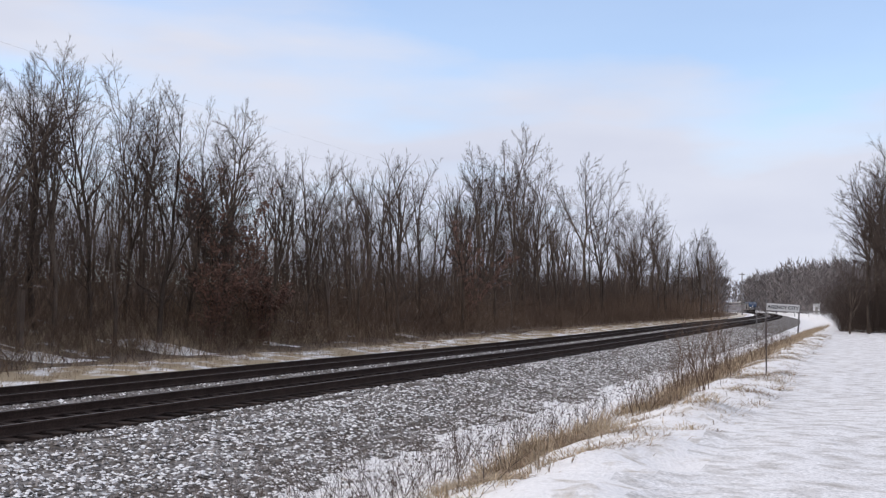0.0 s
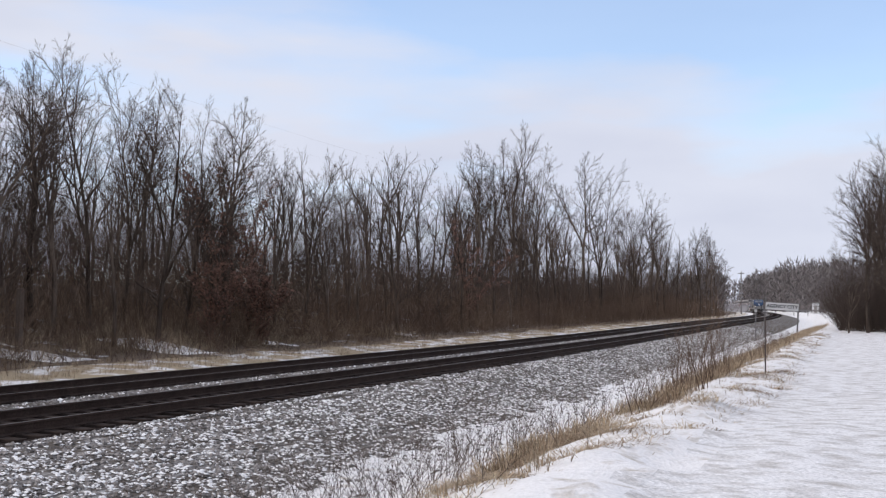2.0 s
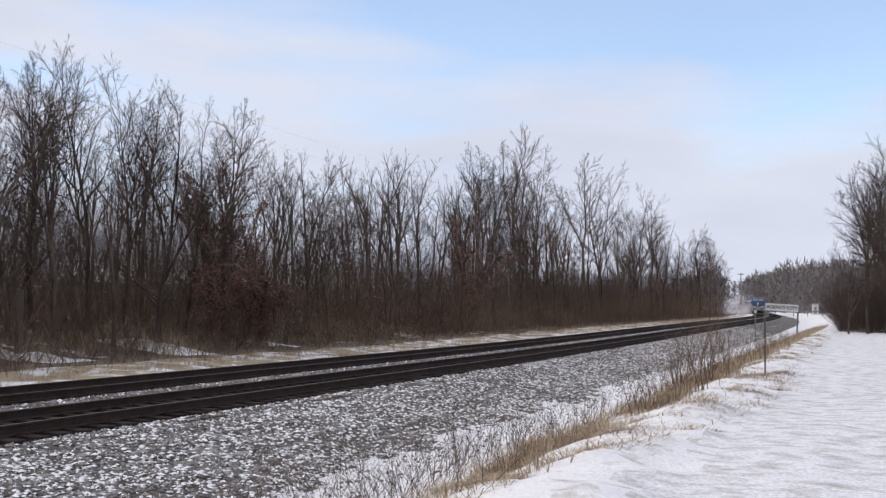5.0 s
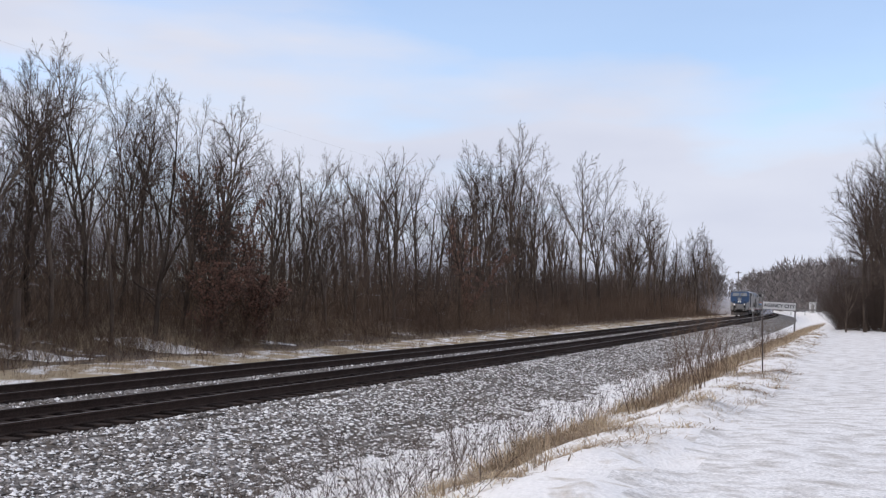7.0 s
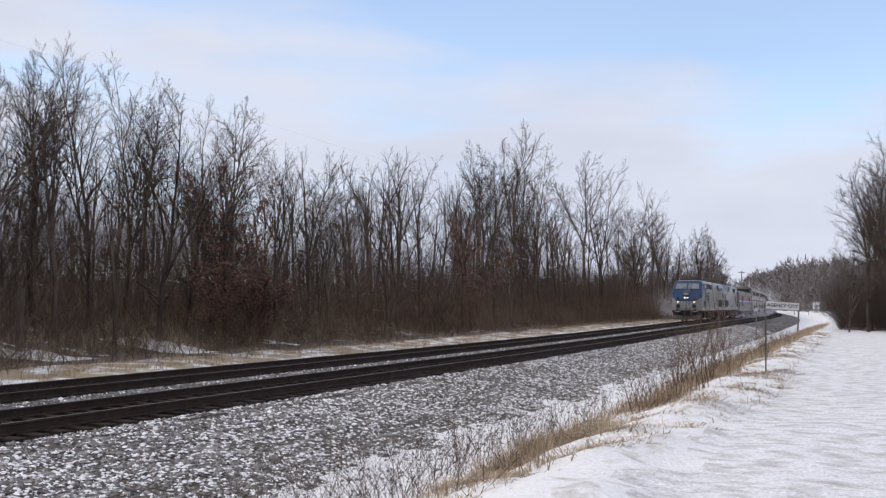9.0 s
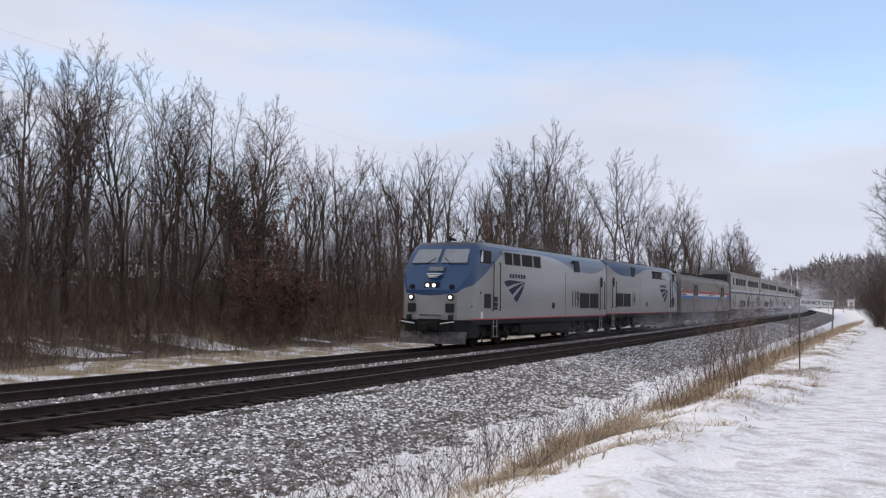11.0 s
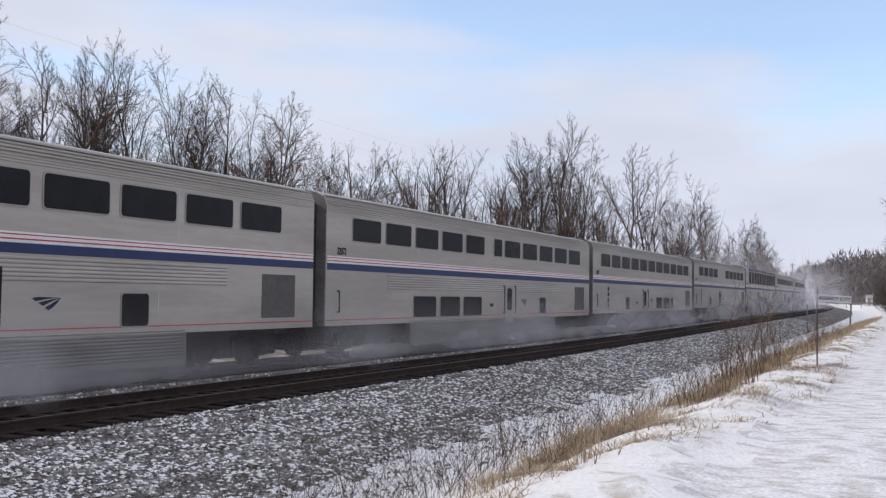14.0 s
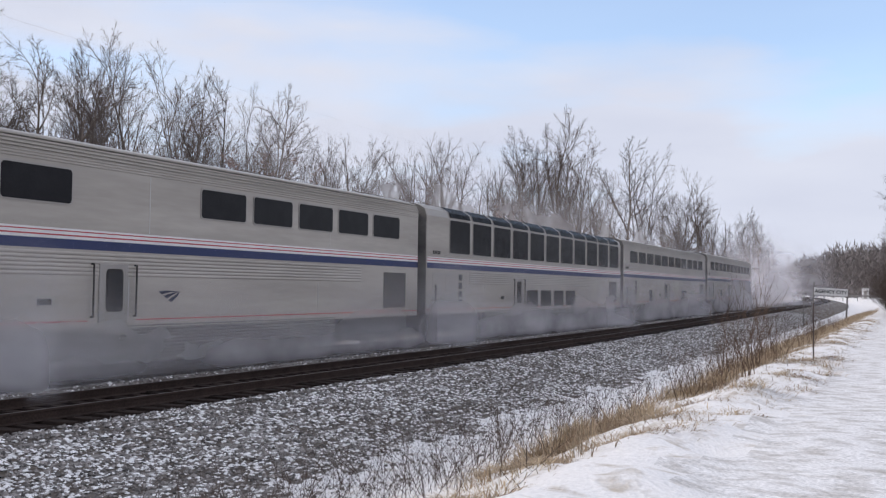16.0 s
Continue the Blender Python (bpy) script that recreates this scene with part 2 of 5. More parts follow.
def B(*a, bevel=0.0):
    return box(bmesh.new(), *a, bevel=bevel)


def rod(bm, p, q, r, r2=None, n=8):
    p, q = Vector(p), Vector(q)
    m = Matrix.Translation((p + q) / 2) @ (q - p).to_track_quat("Z", "Y").to_matrix().to_4x4()
    bmesh.ops.create_cone(bm, cap_ends=True, segments=n, radius1=r, radius2=r if r2 is None else r2, depth=(q - p).length, matrix=m)
    return bm


def loft(bm, sections, split=False):
    """Skins rings of equal count, closed, with end caps."""
    rings = [[bm.verts.new(p) for p in s] for s in sections]
    k = len(rings[0])
    for a, b in zip(rings, rings[1:]):
        for i in range(k):
            bm.faces.new((a[i], a[(i + 1) % k], b[(i + 1) % k], b[i]))
    if split:
        bm.faces.new([rings[0][i] for i in (9, 0, 1, 2, 3, 4)])
        bm.faces.new([rings[0][i] for i in (9, 4, 5, 6, 7, 8)])
    else:
        bm.faces.new(rings[0])
    bm.faces.new(rings[-1][::-1])
    return bm


def poly(bm, pts, y, thick):
    """A flat plate with outline pts (x, z), its face at y, growing by thick along y."""
    a = [bm.verts.new((x, y, z)) for x, z in pts]
    b = [bm.verts.new((x, y + thick, z)) for x, z in pts]
    bm.faces.new(a), bm.faces.new(b[::-1])
    for i in range(len(pts)):
        j = (i + 1) % len(pts)
        bm.faces.new((a[i], a[j], b[j], b[i]))
    return bm


def lettering(name, text, size, material, parent, matrix, label=""):
    cu = bpy.data.curves.new(name, "FONT")
    cu.body, cu.size, cu.extrude, cu.align_x, cu.align_y = text, size, 0.004, "CENTER", "CENTER"
    cu.offset = 0.02 * size
    tmp = new(name, cu)
    me = bpy.data.meshes.new_from_object(tmp.evaluated_get(bpy.context.evaluated_depsgraph_get()))
    bpy.data.objects.remove(tmp)
    me.materials.clear()
    me.materials.append(material)
    ob = new(name, me)
    ob.parent = parent
    ob.matrix_basis = matrix
    return tagged(ob, label)


# ---- lie of the railway ----
CURVE, CURVE_FROM = 2.078e-4, 81.4
NEAR, FAR = 12.80, 16.61        # centre lines of the two tracks


def bend(x):
    return CURVE * max(0.0, x - CURVE_FROM) ** 2


def rise(x):
    """The line climbs a little towards the curve."""
    u = min(1.0, max(0.0, (x - 35) / 95))
    return 0.34 * u * u * (3 - 2 * u)


def slope_deg(x):
    return math.degrees(math.atan(2 * CURVE * max(0.0, x - CURVE_FROM)))

# ---- ground: one sheet, with lane, ditch, roadbed and wooded bank ----
PROFILE = [(-400, 1.5), (-60, 0.6), (-12, 0.35), (0, 0.30), (1.5, 0.30), (2.1, 0.37), (2.7, 0.35), (3.2, 0.18), (4.2, -0.15), (5.4, -0.62), (6.6, -0.85), (7.6, -0.85), (8.6, -0.72), (10.6, -0.30), (11.4, -0.22),
           (14.12, -0.21), (14.4, -0.13), (14.7, -0.09), (15.0, -0.13), (15.28, -0.21), (18.0, -0.22), (18.6, -0.32), (20.5, -0.42), (22.5, -0.30), (25.5, -0.12), (29, 0.35), (36, 1.4), (46, 2.9), (70, 3.6), (130, 4.0), (450, 8.0)]


def height(x, q):
    """Ground height at distance x along and q across, q counted from the bent centre lines."""
    for (a, za), (b, zb) in zip(PROFILE, PROFILE[1:]):
        if q <= b:
            u = (q - a) / (b - a)
            z = za + (zb - za) * u
            break
    else:
        z = PROFILE[-1][1]
    z += rise(x) * min(1.0, max(0.0, (q - 4.5) / 5))
    if not 11.2 < q < 18.2:
        z += 0.05 * noise.noise((x * 0.5, q * 0.7, 0)) + (0.03 * noise.noise((x * 2.1, q * 2.4, 3)) if q < 11 else 0.12 * noise.noise((x * 0.22, q * 0.25, 7)))
        if 1.5 < q < 5.6:
            z += 0.13 * noise.noise((x * 0.9, q * 1.1, 11)) + 0.06 * noise.noise((x * 2.2, q * 2.6, 12))
    return z


XS = [-60, -30, -15] + [-8 + 0.25 * i for i in range(216)] + [46 + 1.5 * i for i in range(51)] + [122 + 6 * i for i in range(55)] + [460, 520, 620, 800, 1100, 1600, 2500]
QS = [-900, -400, -150, -60, -30] + [-16 + i for i in range(16)] + [0.3 * i for i in range(46)] + [13.8, 14.12, 14.26, 14.4, 14.55, 14.7, 14.85, 15.0, 15.14, 15.28, 16.6, 18.0, 18.3, 18.6, 19.2, 19.8, 20.5, 21.5, 22.5, 23.5, 24.5, 25.5, 27, 29, 31, 33, 36, 39, 42, 46, 52, 60, 70, 90, 130, 200, 300, 450, 900]


CLEARINGS = ((26.5, 26.4, 1.5, 2.4), (34.2, 27.0, 1.7, 3.2), (41.4, 26.0, 0.8, 1.6), (57.0, 27.0, 1.5, 1.5))


def clear(x, q):
    """Below 1 in the small open patches of the wooded bank."""
    return min(((x - cx) / a) ** 2 + ((q - cq) / b) ** 2 for cx, cq, a, b in CLEARINGS)


def zone(q):
    if q < 1.7:
        return 0
    if q < 7.9:
        return 1
    if q < 11.45:
        return 2
    if q < 14.12 or 15.28 < q < 18.0:
        return 3
    if q < 18.8:
        return 2
    return 1 if q < 20.4 else 4 if q < 23.8 else 5


def ground():
    verts = [(x, q + bend(x) * min(1, max(0, (q + 20) / 20)), height(x, q)) for x in XS for q in QS]
    w = len(QS)
    faces, mats = [], []
    for i in range(len(XS) - 1):
        for j in range(w - 1):
            faces.append((i * w + j, (i + 1) * w + j, (i + 1) * w + j + 1, i * w + j + 1))
            xm, qm = (XS[i] + XS[i + 1]) / 2, (QS[j] + QS[j + 1]) / 2
            ragged = (1.0 if qm < 11 or 18.2 < qm else 0.0) * min(1.0, max(0.06, (48 - xm) / 22))
            k = zone(qm + ragged * (0.9 * noise.noise((xm * 0.6, qm * 0.6, 1)) + 0.5 * noise.noise((xm * 1.9, qm * 1.9, 2))))
            mats.append(1 if k == 5 and clear(xm, qm) + 0.8 * noise.noise((xm * 1.3, qm * 1.3, 4)) < 0.75 else k)
    ob = raw("ground", verts, faces, M_LANE, smooth=True)
    for m in (M_SNOW, M_BALLAST, M_BED, M_VERGE, M_LITTER):
        ob.data.materials.append(m)
    ob.data.polygons.foreach_set("material_index", mats)
    return tagged(ob, "snow-covered lane, ditch, ballast shoulder and leaf-littered bank", "ground", kind="structure")


ground()


# ---- tracks ----
RAIL_PROFILE = [(-0.07, -0.175), (0.07, -0.175), (0.07, -0.16), (0.012, -0.14), (0.012, -0.045), (0.036, -0.035), (0.036, -0.004), (0.028, 0.0), (-0.028, 0.0), (-0.036, -0.004), (-0.036, -0.035), (-0.012, -0.045), (-0.012, -0.14), (-0.07, -0.16)]
RAIL_XS = [-40 + 6 * i for i in range(21)] + [90 + 8 * i for i in range(70)]


def track(name, centre, picked):
    t = tagged(new(name), "railway track of rusted rails on dark timber ties in snowy ballast", "railway track", kind="structure")
    for side in (-0.7525, 0.7525):
        verts, faces, mats = [], [], []
        k = len(RAIL_PROFILE)
        for x in RAIL_XS:
            verts += [(x, centre + bend(x) + side + y, z + rise(x)) for y, z in RAIL_PROFILE]
        for i in range(len(RAIL_XS) - 1):
            for j in range(k):
                faces.append((i * k + j, i * k + (j + 1) % k, (i + 1) * k + (j + 1) % k, (i + 1) * k + j))
                mats.append(1 if j == 7 else 0)
        ob = raw("rail", verts, faces, M_RAIL, t)
        ob.data.materials.append(M_HEAD)
        ob.data.polygons.foreach_set("material_index", mats)
    bm = B(-0.115, 0.115, -1.3, 1.3, -0.33, -0.165, bevel=0.012)
    for side in (-0.7525, 0.7525):
        box(bm, -0.09, 0.09, side - 0.17, side + 0.17, -0.166, -0.155)
    first = part("tie", bm, M_TIE, t)
    rnd = random.Random(5)
    far_v, far_f = [], []
    n = 0
    x = -12.0
    while x < 480:
        dy, rz, dz = rnd.uniform(-0.06, 0.06), rnd.uniform(-1.2, 1.2), rnd.uniform(-0.012, 0.006) + rise(x)
        if n < picked:
            ob = first if n == 0 else new("tie", first.data)
            ob.parent = t
            ob.matrix_basis = pose(x, centre + bend(x) + dy, dz, 0, 0, rz + slope_deg(x))
        else:
            b = len(far_v)
            cy = centre + bend(x) + dy
            far_v += [(x + sx * 0.115, cy + sy * 1.3, z) for z in (-0.33 + dz, -0.165 + dz) for sx, sy in ((-1, -1), (1, -1), (1, 1), (-1, 1))]
            far_f += [(b + 4, b + 5, b + 6, b + 7)] + [(b + i, b + (i + 1) % 4, b + 4 + (i + 1) % 4, b + 4 + i) for i in range(4)]
        n += 1
        x += 0.5
    tagged(raw("far_ties", far_v, far_f, M_TIE, t), kind="stuff")
    return t


track("track_near", NEAR, 250)
track("track_far", FAR, 200)


# ---- train ----
CAR = 25.91
LOCO = 21.03
SIDES = (-1, 1)


def truck(parent, cx, wheelbase=2.6, wheel_r=0.46, name="bogie", heavy=False):
    bm = bmesh.new()
    if heavy:       # deep cast frame, brake cylinders and sand pipes of a locomotive
        for s in SIDES:
            poly(bm, [(cx - 2.35, 0.62), (cx - 2.2, 0.90), (cx + 2.2, 0.90), (cx + 2.35, 0.62), (cx + 1.9, 0.44), (cx + 0.9, 0.50), (cx + 0.5, 0.34), (cx - 0.5, 0.34), (cx - 0.9, 0.50), (cx - 1.9, 0.44)], s * 1.02, s * 0.16)
            for a in (-2.05, -0.75, 0.75, 2.05):
                rod(bm, (cx + a, s * 1.18, 0.72), (cx + a, s * 1.36, 0.72), 0.11, n=10)
                rod(bm, (cx + a, s * 1.1, 0.70), (cx + a + 0.12, s * 0.85, 0.12), 0.03, n=6)
    for s in SIDES:
        box(bm, cx - wheelbase / 2 - 0.55, cx + wheelbase / 2 + 0.55, s * 1.12 - 0.09, s * 1.12 + 0.09, 0.55, 0.78, bevel=0.03)
        box(bm, cx - 0.55, cx + 0.55, s * 1.14 - 0.1, s * 1.14 + 0.1, 0.3, 0.62, bevel=0.03)
        for a in (-0.28, 0.0, 0.28):
            rod(bm, (cx + a, s * 1.2, 0.32), (cx + a, s * 1.2, 0.72), 0.09)
        rod(bm, (cx - 0.9, s * 1.25, 0.8), (cx + 0.7, s * 1.25, 0.62), 0.04)
        for a in (-1, 1):
            box(bm, cx + a * wheelbase / 2 - 0.2, cx + a * wheelbase / 2 + 0.2, s * 1.1 - 0.14, s * 1.1 + 0.14, 0.3, 0.66, bevel=0.05)
    box(bm, cx - 0.35, cx + 0.35, -1.1, 1.1, 0.6, 0.95)
    box(bm, cx - wheelbase / 2 - 0.5, cx + wheelbase / 2 + 0.5, -0.6, 0.6, 0.30, 0.72, bevel=0.05)
    t = part(name, bm, M_UNDER, parent)
    for s in SIDES:
        for k in (-1, 1):
            part("axle_cover", rod(bmesh.new(), (cx + k * wheelbase / 2, s * 1.22, wheel_r), (cx + k * wheelbase / 2, s * 1.30, wheel_r), 0.15, 0.11, n=12), M_SKIRT, t)
            part("damper", rod(bmesh.new(), (cx + k * 0.72, s * 1.28, 0.34), (cx + k * 0.85, s * 1.28, 0.92), 0.035, n=8), M_SKIRT, t)
        part("spring", rod(bmesh.new(), (cx, s * 1.27, 0.40), (cx, s * 1.27, 0.74), 0.10, n=10), M_SKIRT, t)
    for a in (-1, 1):
        wb = bmesh.new()
        for s in SIDES:
            rod(wb, (cx + a * wheelbase / 2, s * 0.70, wheel_r), (cx + a * wheelbase / 2, s * 0.83, wheel_r), wheel_r, n=24)
            rod(wb, (cx + a * wheelbase / 2, s * 0.66, wheel_r), (cx + a * wheelbase / 2, s * 0.70, wheel_r), wheel_r + 0.03, n=24)
        rod(wb, (cx + a * wheelbase / 2, -0.8, wheel_r), (cx + a * wheelbase / 2, 0.8, wheel_r), 0.09)
        part("wheelset", wb, M_UNDER, t)
    return t


def ridges(o, x0, x1, s, y, z0, z1, n, deep=0.014, name="fluting", material=M_SILVER):
    """A band of horizontal flutes, pressed from one sheet, on a side wall."""
    dz = (z1 - z0) / n
    prof = [(y - 0.02, z0)]
    for i in range(n):
        z = z0 + i * dz
        prof += [(y + 0.002, z), (y + deep, z + dz * 0.25), (y + deep, z + dz * 0.6), (y + 0.002, z + dz * 0.85)]
    prof.append((y - 0.02, z1))
    bm = bmesh.new()
    q = [[bm.verts.new((x, s * yy, zz)) for yy, zz in prof] for x in (x0, x1)]
    for k in range(len(prof) - 1):
        bm.faces.new((q[0][k], q[0][k + 1], q[1][k + 1], q[1][k]))
    bm.faces.new(q[0]), bm.faces.new(q[1][::-1])
    return part(name, bm, material, o)


def window(parent, x0, x1, z0, z1, s, y, frame_mat, name="window"):
    """A dark pane with rounded corners in a thin frame."""
    def outline(grow, r):
        a, b, c, d = x0 - grow, x1 + grow, z0 - grow, z1 + grow
        pts = []
        for cx, cz, st in ((b - r, d - r, 0), (a + r, d - r, 90), (a + r, c + r, 180), (b - r, c + r, 270)):
            pts += [(cx + r * math.cos(radians(st + k * 30)), cz + r * math.sin(radians(st + k * 30))) for k in range(4)]
        return pts
    f = part(name, poly(bmesh.new(), outline(0.035, 0.10), s * (y - 0.01), s * 0.020), frame_mat, parent)
    part("pane", poly(bmesh.new(), outline(0.0, 0.08), s * (y - 0.01), s * 0.026), M_GLASS, f)
    return f


def bars(name, x0, x1, z, tall, s, y, material, parent, n):
    """A line of writing too small to read."""
    bm = bmesh.new()
    w = (x1 - x0) / n
    for i in range(n):
        box(bm, x0 + i * w, x0 + (i + 0.68) * w, s * y, s * (y + 0.004), z, z + tall)
    return part(name, bm, material, parent)


def swoosh(parent, x, z, size, s, y, flip, name="emblem"):
    """Three curved bands that fan out from a point."""
    bm = bmesh.new()
    f = -1 if s > 0 else 1
    for band in (((0, 0.90), (0.15, 0.975), (0.32, 1.0), (0.62, 0.97), (1.0, 0.93), (0.74, 0.90), (0.45, 0.82), (0.14, 0.68)),
                 ((0.22, 0.56), (0.45, 0.705), (0.70, 0.83), (1.0, 0.925), (0.80, 0.765), (0.61, 0.59), (0.39, 0.33)),
                 ((0.45, 0.20), (0.66, 0.47), (0.84, 0.71), (1.0, 0.92), (0.86, 0.50), (0.74, 0.25), (0.59, 0.0))):
        poly(bm, [(x + f * size * (u - 0.5), z + size * 0.36 * (v - 0.5)) for u, v in band], s * y, s * 0.004)
    return part(name, bm, M_NAVY, parent)


def ladder(parent, x, s, y, z0, z1, name="ladder"):
    bm = bmesh.new()
    for a in (-0.2, 0.2):
        rod(bm, (x + a, s * y, z0), (x + a, s * y, z1), 0.022, n=6)
    k = max(2, int((z1 - z0) / 0.28))
    for i in range(k):
        z = z0 + 0.05 + i * (z1 - z0 - 0.1) / (k - 1)
        box(bm, x - 0.2, x + 0.2, s * y - 0.05, s * y + 0.05, z - 0.015, z + 0.015)
    return part(name, bm, M_DOOR, parent)


def grab(parent, x, s, y, z0, z1):
    bm = rod(bmesh.new(), (x, s * (y + 0.07), z0), (x, s * (y + 0.07), z1), 0.02, n=6)
    for z in (z0, z1):
        rod(bm, (x, s * y, z), (x, s * (y + 0.07), z), 0.02, n=6)
    return part("handrail", bm, M_SKIRT, parent)


def locomotive(number, label):
    """Diesel locomotive, front towards -x, 21 m long."""
    o = thing("locomotive", label, "locomotive", "train")
    h = LOCO / 2
    n = h - 0.26          # front face of the nose
    W = 1.52

    def ring(x0, w, zt, roofw, zb=1.12, knee=None, bow=0.0):
        e = bow * (w / 1.5) ** 2
        x, c = x0 + e, x0 + e * roofw / w
        k = knee if knee else min(3.75, zt - 0.25)
        return [(x, -w, zb), (x, -w, k), (x, -(w + roofw) / 2 - 0.06, (k + zt) / 2 + 0.07), (c, -roofw, zt - 0.03), (x0, 0, zt),
                (c, roofw, zt - 0.03), (x, (w + roofw) / 2 + 0.06, (k + zt) / 2 + 0.07), (x, w, k), (x, w, zb), (x0, 0, zb)]
    secs = [ring(-n + 0.08, 1.10, 2.30, 0.95, knee=2.22, bow=0.32), ring(-n + 0.22, 1.20, 2.47, 1.02, knee=2.37, bow=0.30), ring(-n + 0.60, 1.46, 2.93, 1.20, knee=2.76, bow=0.16), ring(-n + 0.80, W, 3.18, 1.28, knee=2.98, bow=0.08), ring(-n + 1.30, W, 3.78, 1.26, knee=3.42),
            ring(-n + 1.62, W, 4.12, 1.22, knee=3.62), ring(-h + 2.0, W, 4.24, 1.18, knee=3.70), ring(-h + 3.0, W, 4.30, 1.16, knee=3.74), ring(h - 0.35, W, 4.30, 1.16, knee=3.74), ring(h - 0.15, W - 0.08, 4.24, 1.1, knee=3.68)]
    body = part("body", loft(bmesh.new(), secs, True), M_LIVERY, o)
    body.data.shade_smooth()
    body.data.set_sharp_from_angle(angle=radians(32))
    # skirt, red line
    bm = bmesh.new()
    box(bm, -h + 0.9, h - 0.2, -W + 0.02, W - 0.02, 0.93, 1.118)
    part("skirt", bm, M_SKIRT, o)
    part("nose_skirt", loft(bmesh.new(), [[(x, -w, 0.42), (x, -w, 1.116), (x, w, 1.116), (x, w, 0.42)] for x, w in ((-n + 0.30, 1.02), (-n + 0.75, 1.42), (-h + 1.9, 1.44))]), M_SKIRT, o)
    for s in SIDES:
        part("stripe", B(-h + 0.85, h - 0.2, s * (W - 0.01), s * (W + 0.006), 1.12, 1.165), M_RED, o)
    # underframe: fuel tank, end platforms
    bm = B(-3.6, 4.0, -1.40, 1.40, 0.34, 0.95, bevel=0.14)
    part("fuel_tank", bm, M_SKIRT, o)
    bm = bmesh.new()
    for s in SIDES:
        rod(bm, (-4.6, s * 1.2, 0.62), (-3.7, s * 1.2, 0.62), 0.16)
        rod(bm, (4.5, s * 1.2, 0.62), (5.3, s * 1.2, 0.62), 0.16)
        box(bm, -9.2, 9.6, s * 0.9 - 0.1, s * 0.9 + 0.1, 0.80, 0.95)
    part("air_tanks", bm, M_UNDER, o)
    for e in (-1, 1):
        # dark blocks added to close the bright gaps around the bogies
        part("centre_sill", B(e * 3.9, e * 9.0, -0.6, 0.6, 0.24, 0.95, bevel=0.04), M_UNDER, o)
    part("draft_gear", B(8.1, h - 0.1, -0.95, 0.95, 0.42, 0.95, bevel=0.06), M_UNDER, o)
    part("equipment_box", B(3.9, 4.9, -1.3, 1.3, 0.36, 0.95, bevel=0.05), M_UNDER, o)
    truck(o, -6.3, 2.75, 0.5, heavy=True), truck(o, 6.3, 2.75, 0.5, heavy=True)
    # plough pilot and coupler
    bm = loft(bmesh.new(), [[(-n + 0.12 + 0.16 * abs(y), y, 0.66), (-n - 0.06 + 0.22 * abs(y), y, 0.42), (-n - 0.14 + 0.26 * abs(y), y, 0.20), (-n + 0.12 + 0.26 * abs(y), y, 0.20), (-n + 0.4 + 0.16 * abs(y), y, 0.66)] for y in (-1.36, -0.7, 0.0, 0.7, 1.36)])
    part("snowplough", bm, M_PLOUGH, o, "dark grey snow-dusted plough pilot")
    bm = rod(bmesh.new(), (-n - 0.45, 0, 0.86), (-n + 0.5, 0, 0.86), 0.12)
    box(bm, -n - 0.6, -n - 0.3, -0.17, 0.17, 0.70, 1.03, bevel=0.05)
    box(bm, -n - 0.12, -n + 0.2, -0.45, 0.45, 0.70, 1.16, bevel=0.03)
    part("coupler", bm, M_UNDER, o)
    for s in SIDES:
        for a in range(5):
            part("hose", rod(bmesh.new(), (-n - 0.02, s * (0.52 + 0.09 * a), 1.08 - 0.03 * a), (-n - 0.14, s * (0.46 + 0.11 * a), 0.50 + 0.04 * a), 0.026, n=6), M_UNDER, o)
        part("cut_lever", rod(bmesh.new(), (-n - 0.12, s * 0.55, 0.98), (-n - 0.10, s * 1.12, 1.06), 0.022, n=6), M_WHITE, o)
        part("lifting_eye", B(-n + 0.02, -n + 0.16, s * 0.80, s * 0.98, 1.12, 1.32, bevel=0.02), M_GRILLE, o)
    # windscreens lie on the sloped front
    for s in SIDES:
        pts = [Vector((-n + 0.95, s * 0.08, 3.34)), Vector((-n + 0.95, s * 1.20, 3.34)), Vector((-n + 1.44, s * 1.12, 3.90)), Vector((-n + 1.44, s * 0.08, 3.90))]
        nrm = Vector((-0.75, 0, 0.66))
        for grow, lift, mt, nm in ((0.0, 0.05, M_SCREEN, "windscreen"),):
            bm = bmesh.new()
            a = [bm.verts.new(p + nrm * lift) for p in pts]
            b = [bm.verts.new(p - nrm * 0.12) for p in pts]
            bm.faces.new(a), bm.faces.new(b[::-1])
            for i in range(4):
                bm.faces.new((a[i], a[(i + 1) % 4], b[(i + 1) % 4], b[i]))
            part(nm, bm, mt, o)
        rodbm = rod(bmesh.new(), (-n + 0.84, s * 0.55, 3.30), (-n + 1.10, s * 0.18, 3.58), 0.018, n=6)
        part("wiper", rodbm, M_UNDER, o)
        part("nose_grille", B(-n + 0.12, -n + 0.35, s * 0.64, s * 0.98, 1.42, 1.76, bevel=0.02), M_GRILLE, o)
        ditch = part("ditch_light", rod(bmesh.new(), (-n + 0.14, s * 0.84, 2.0), (-n + 0.4, s * 0.84, 2.0), 0.13, n=16), M_SKIRT, o)
        part("lens", rod(bmesh.new(), (-n + 0.125, s * 0.84, 2.0), (-n + 0.15, s * 0.84, 2.0), 0.066, n=16), M_LAMP, ditch, "lit round lamp")
        part("marker_light", rod(bmesh.new(), (-n + 0.2, s * 0.85, 2.40), (-n + 0.32, s * 0.85, 2.44), 0.09, n=12), M_GRILLE, o)
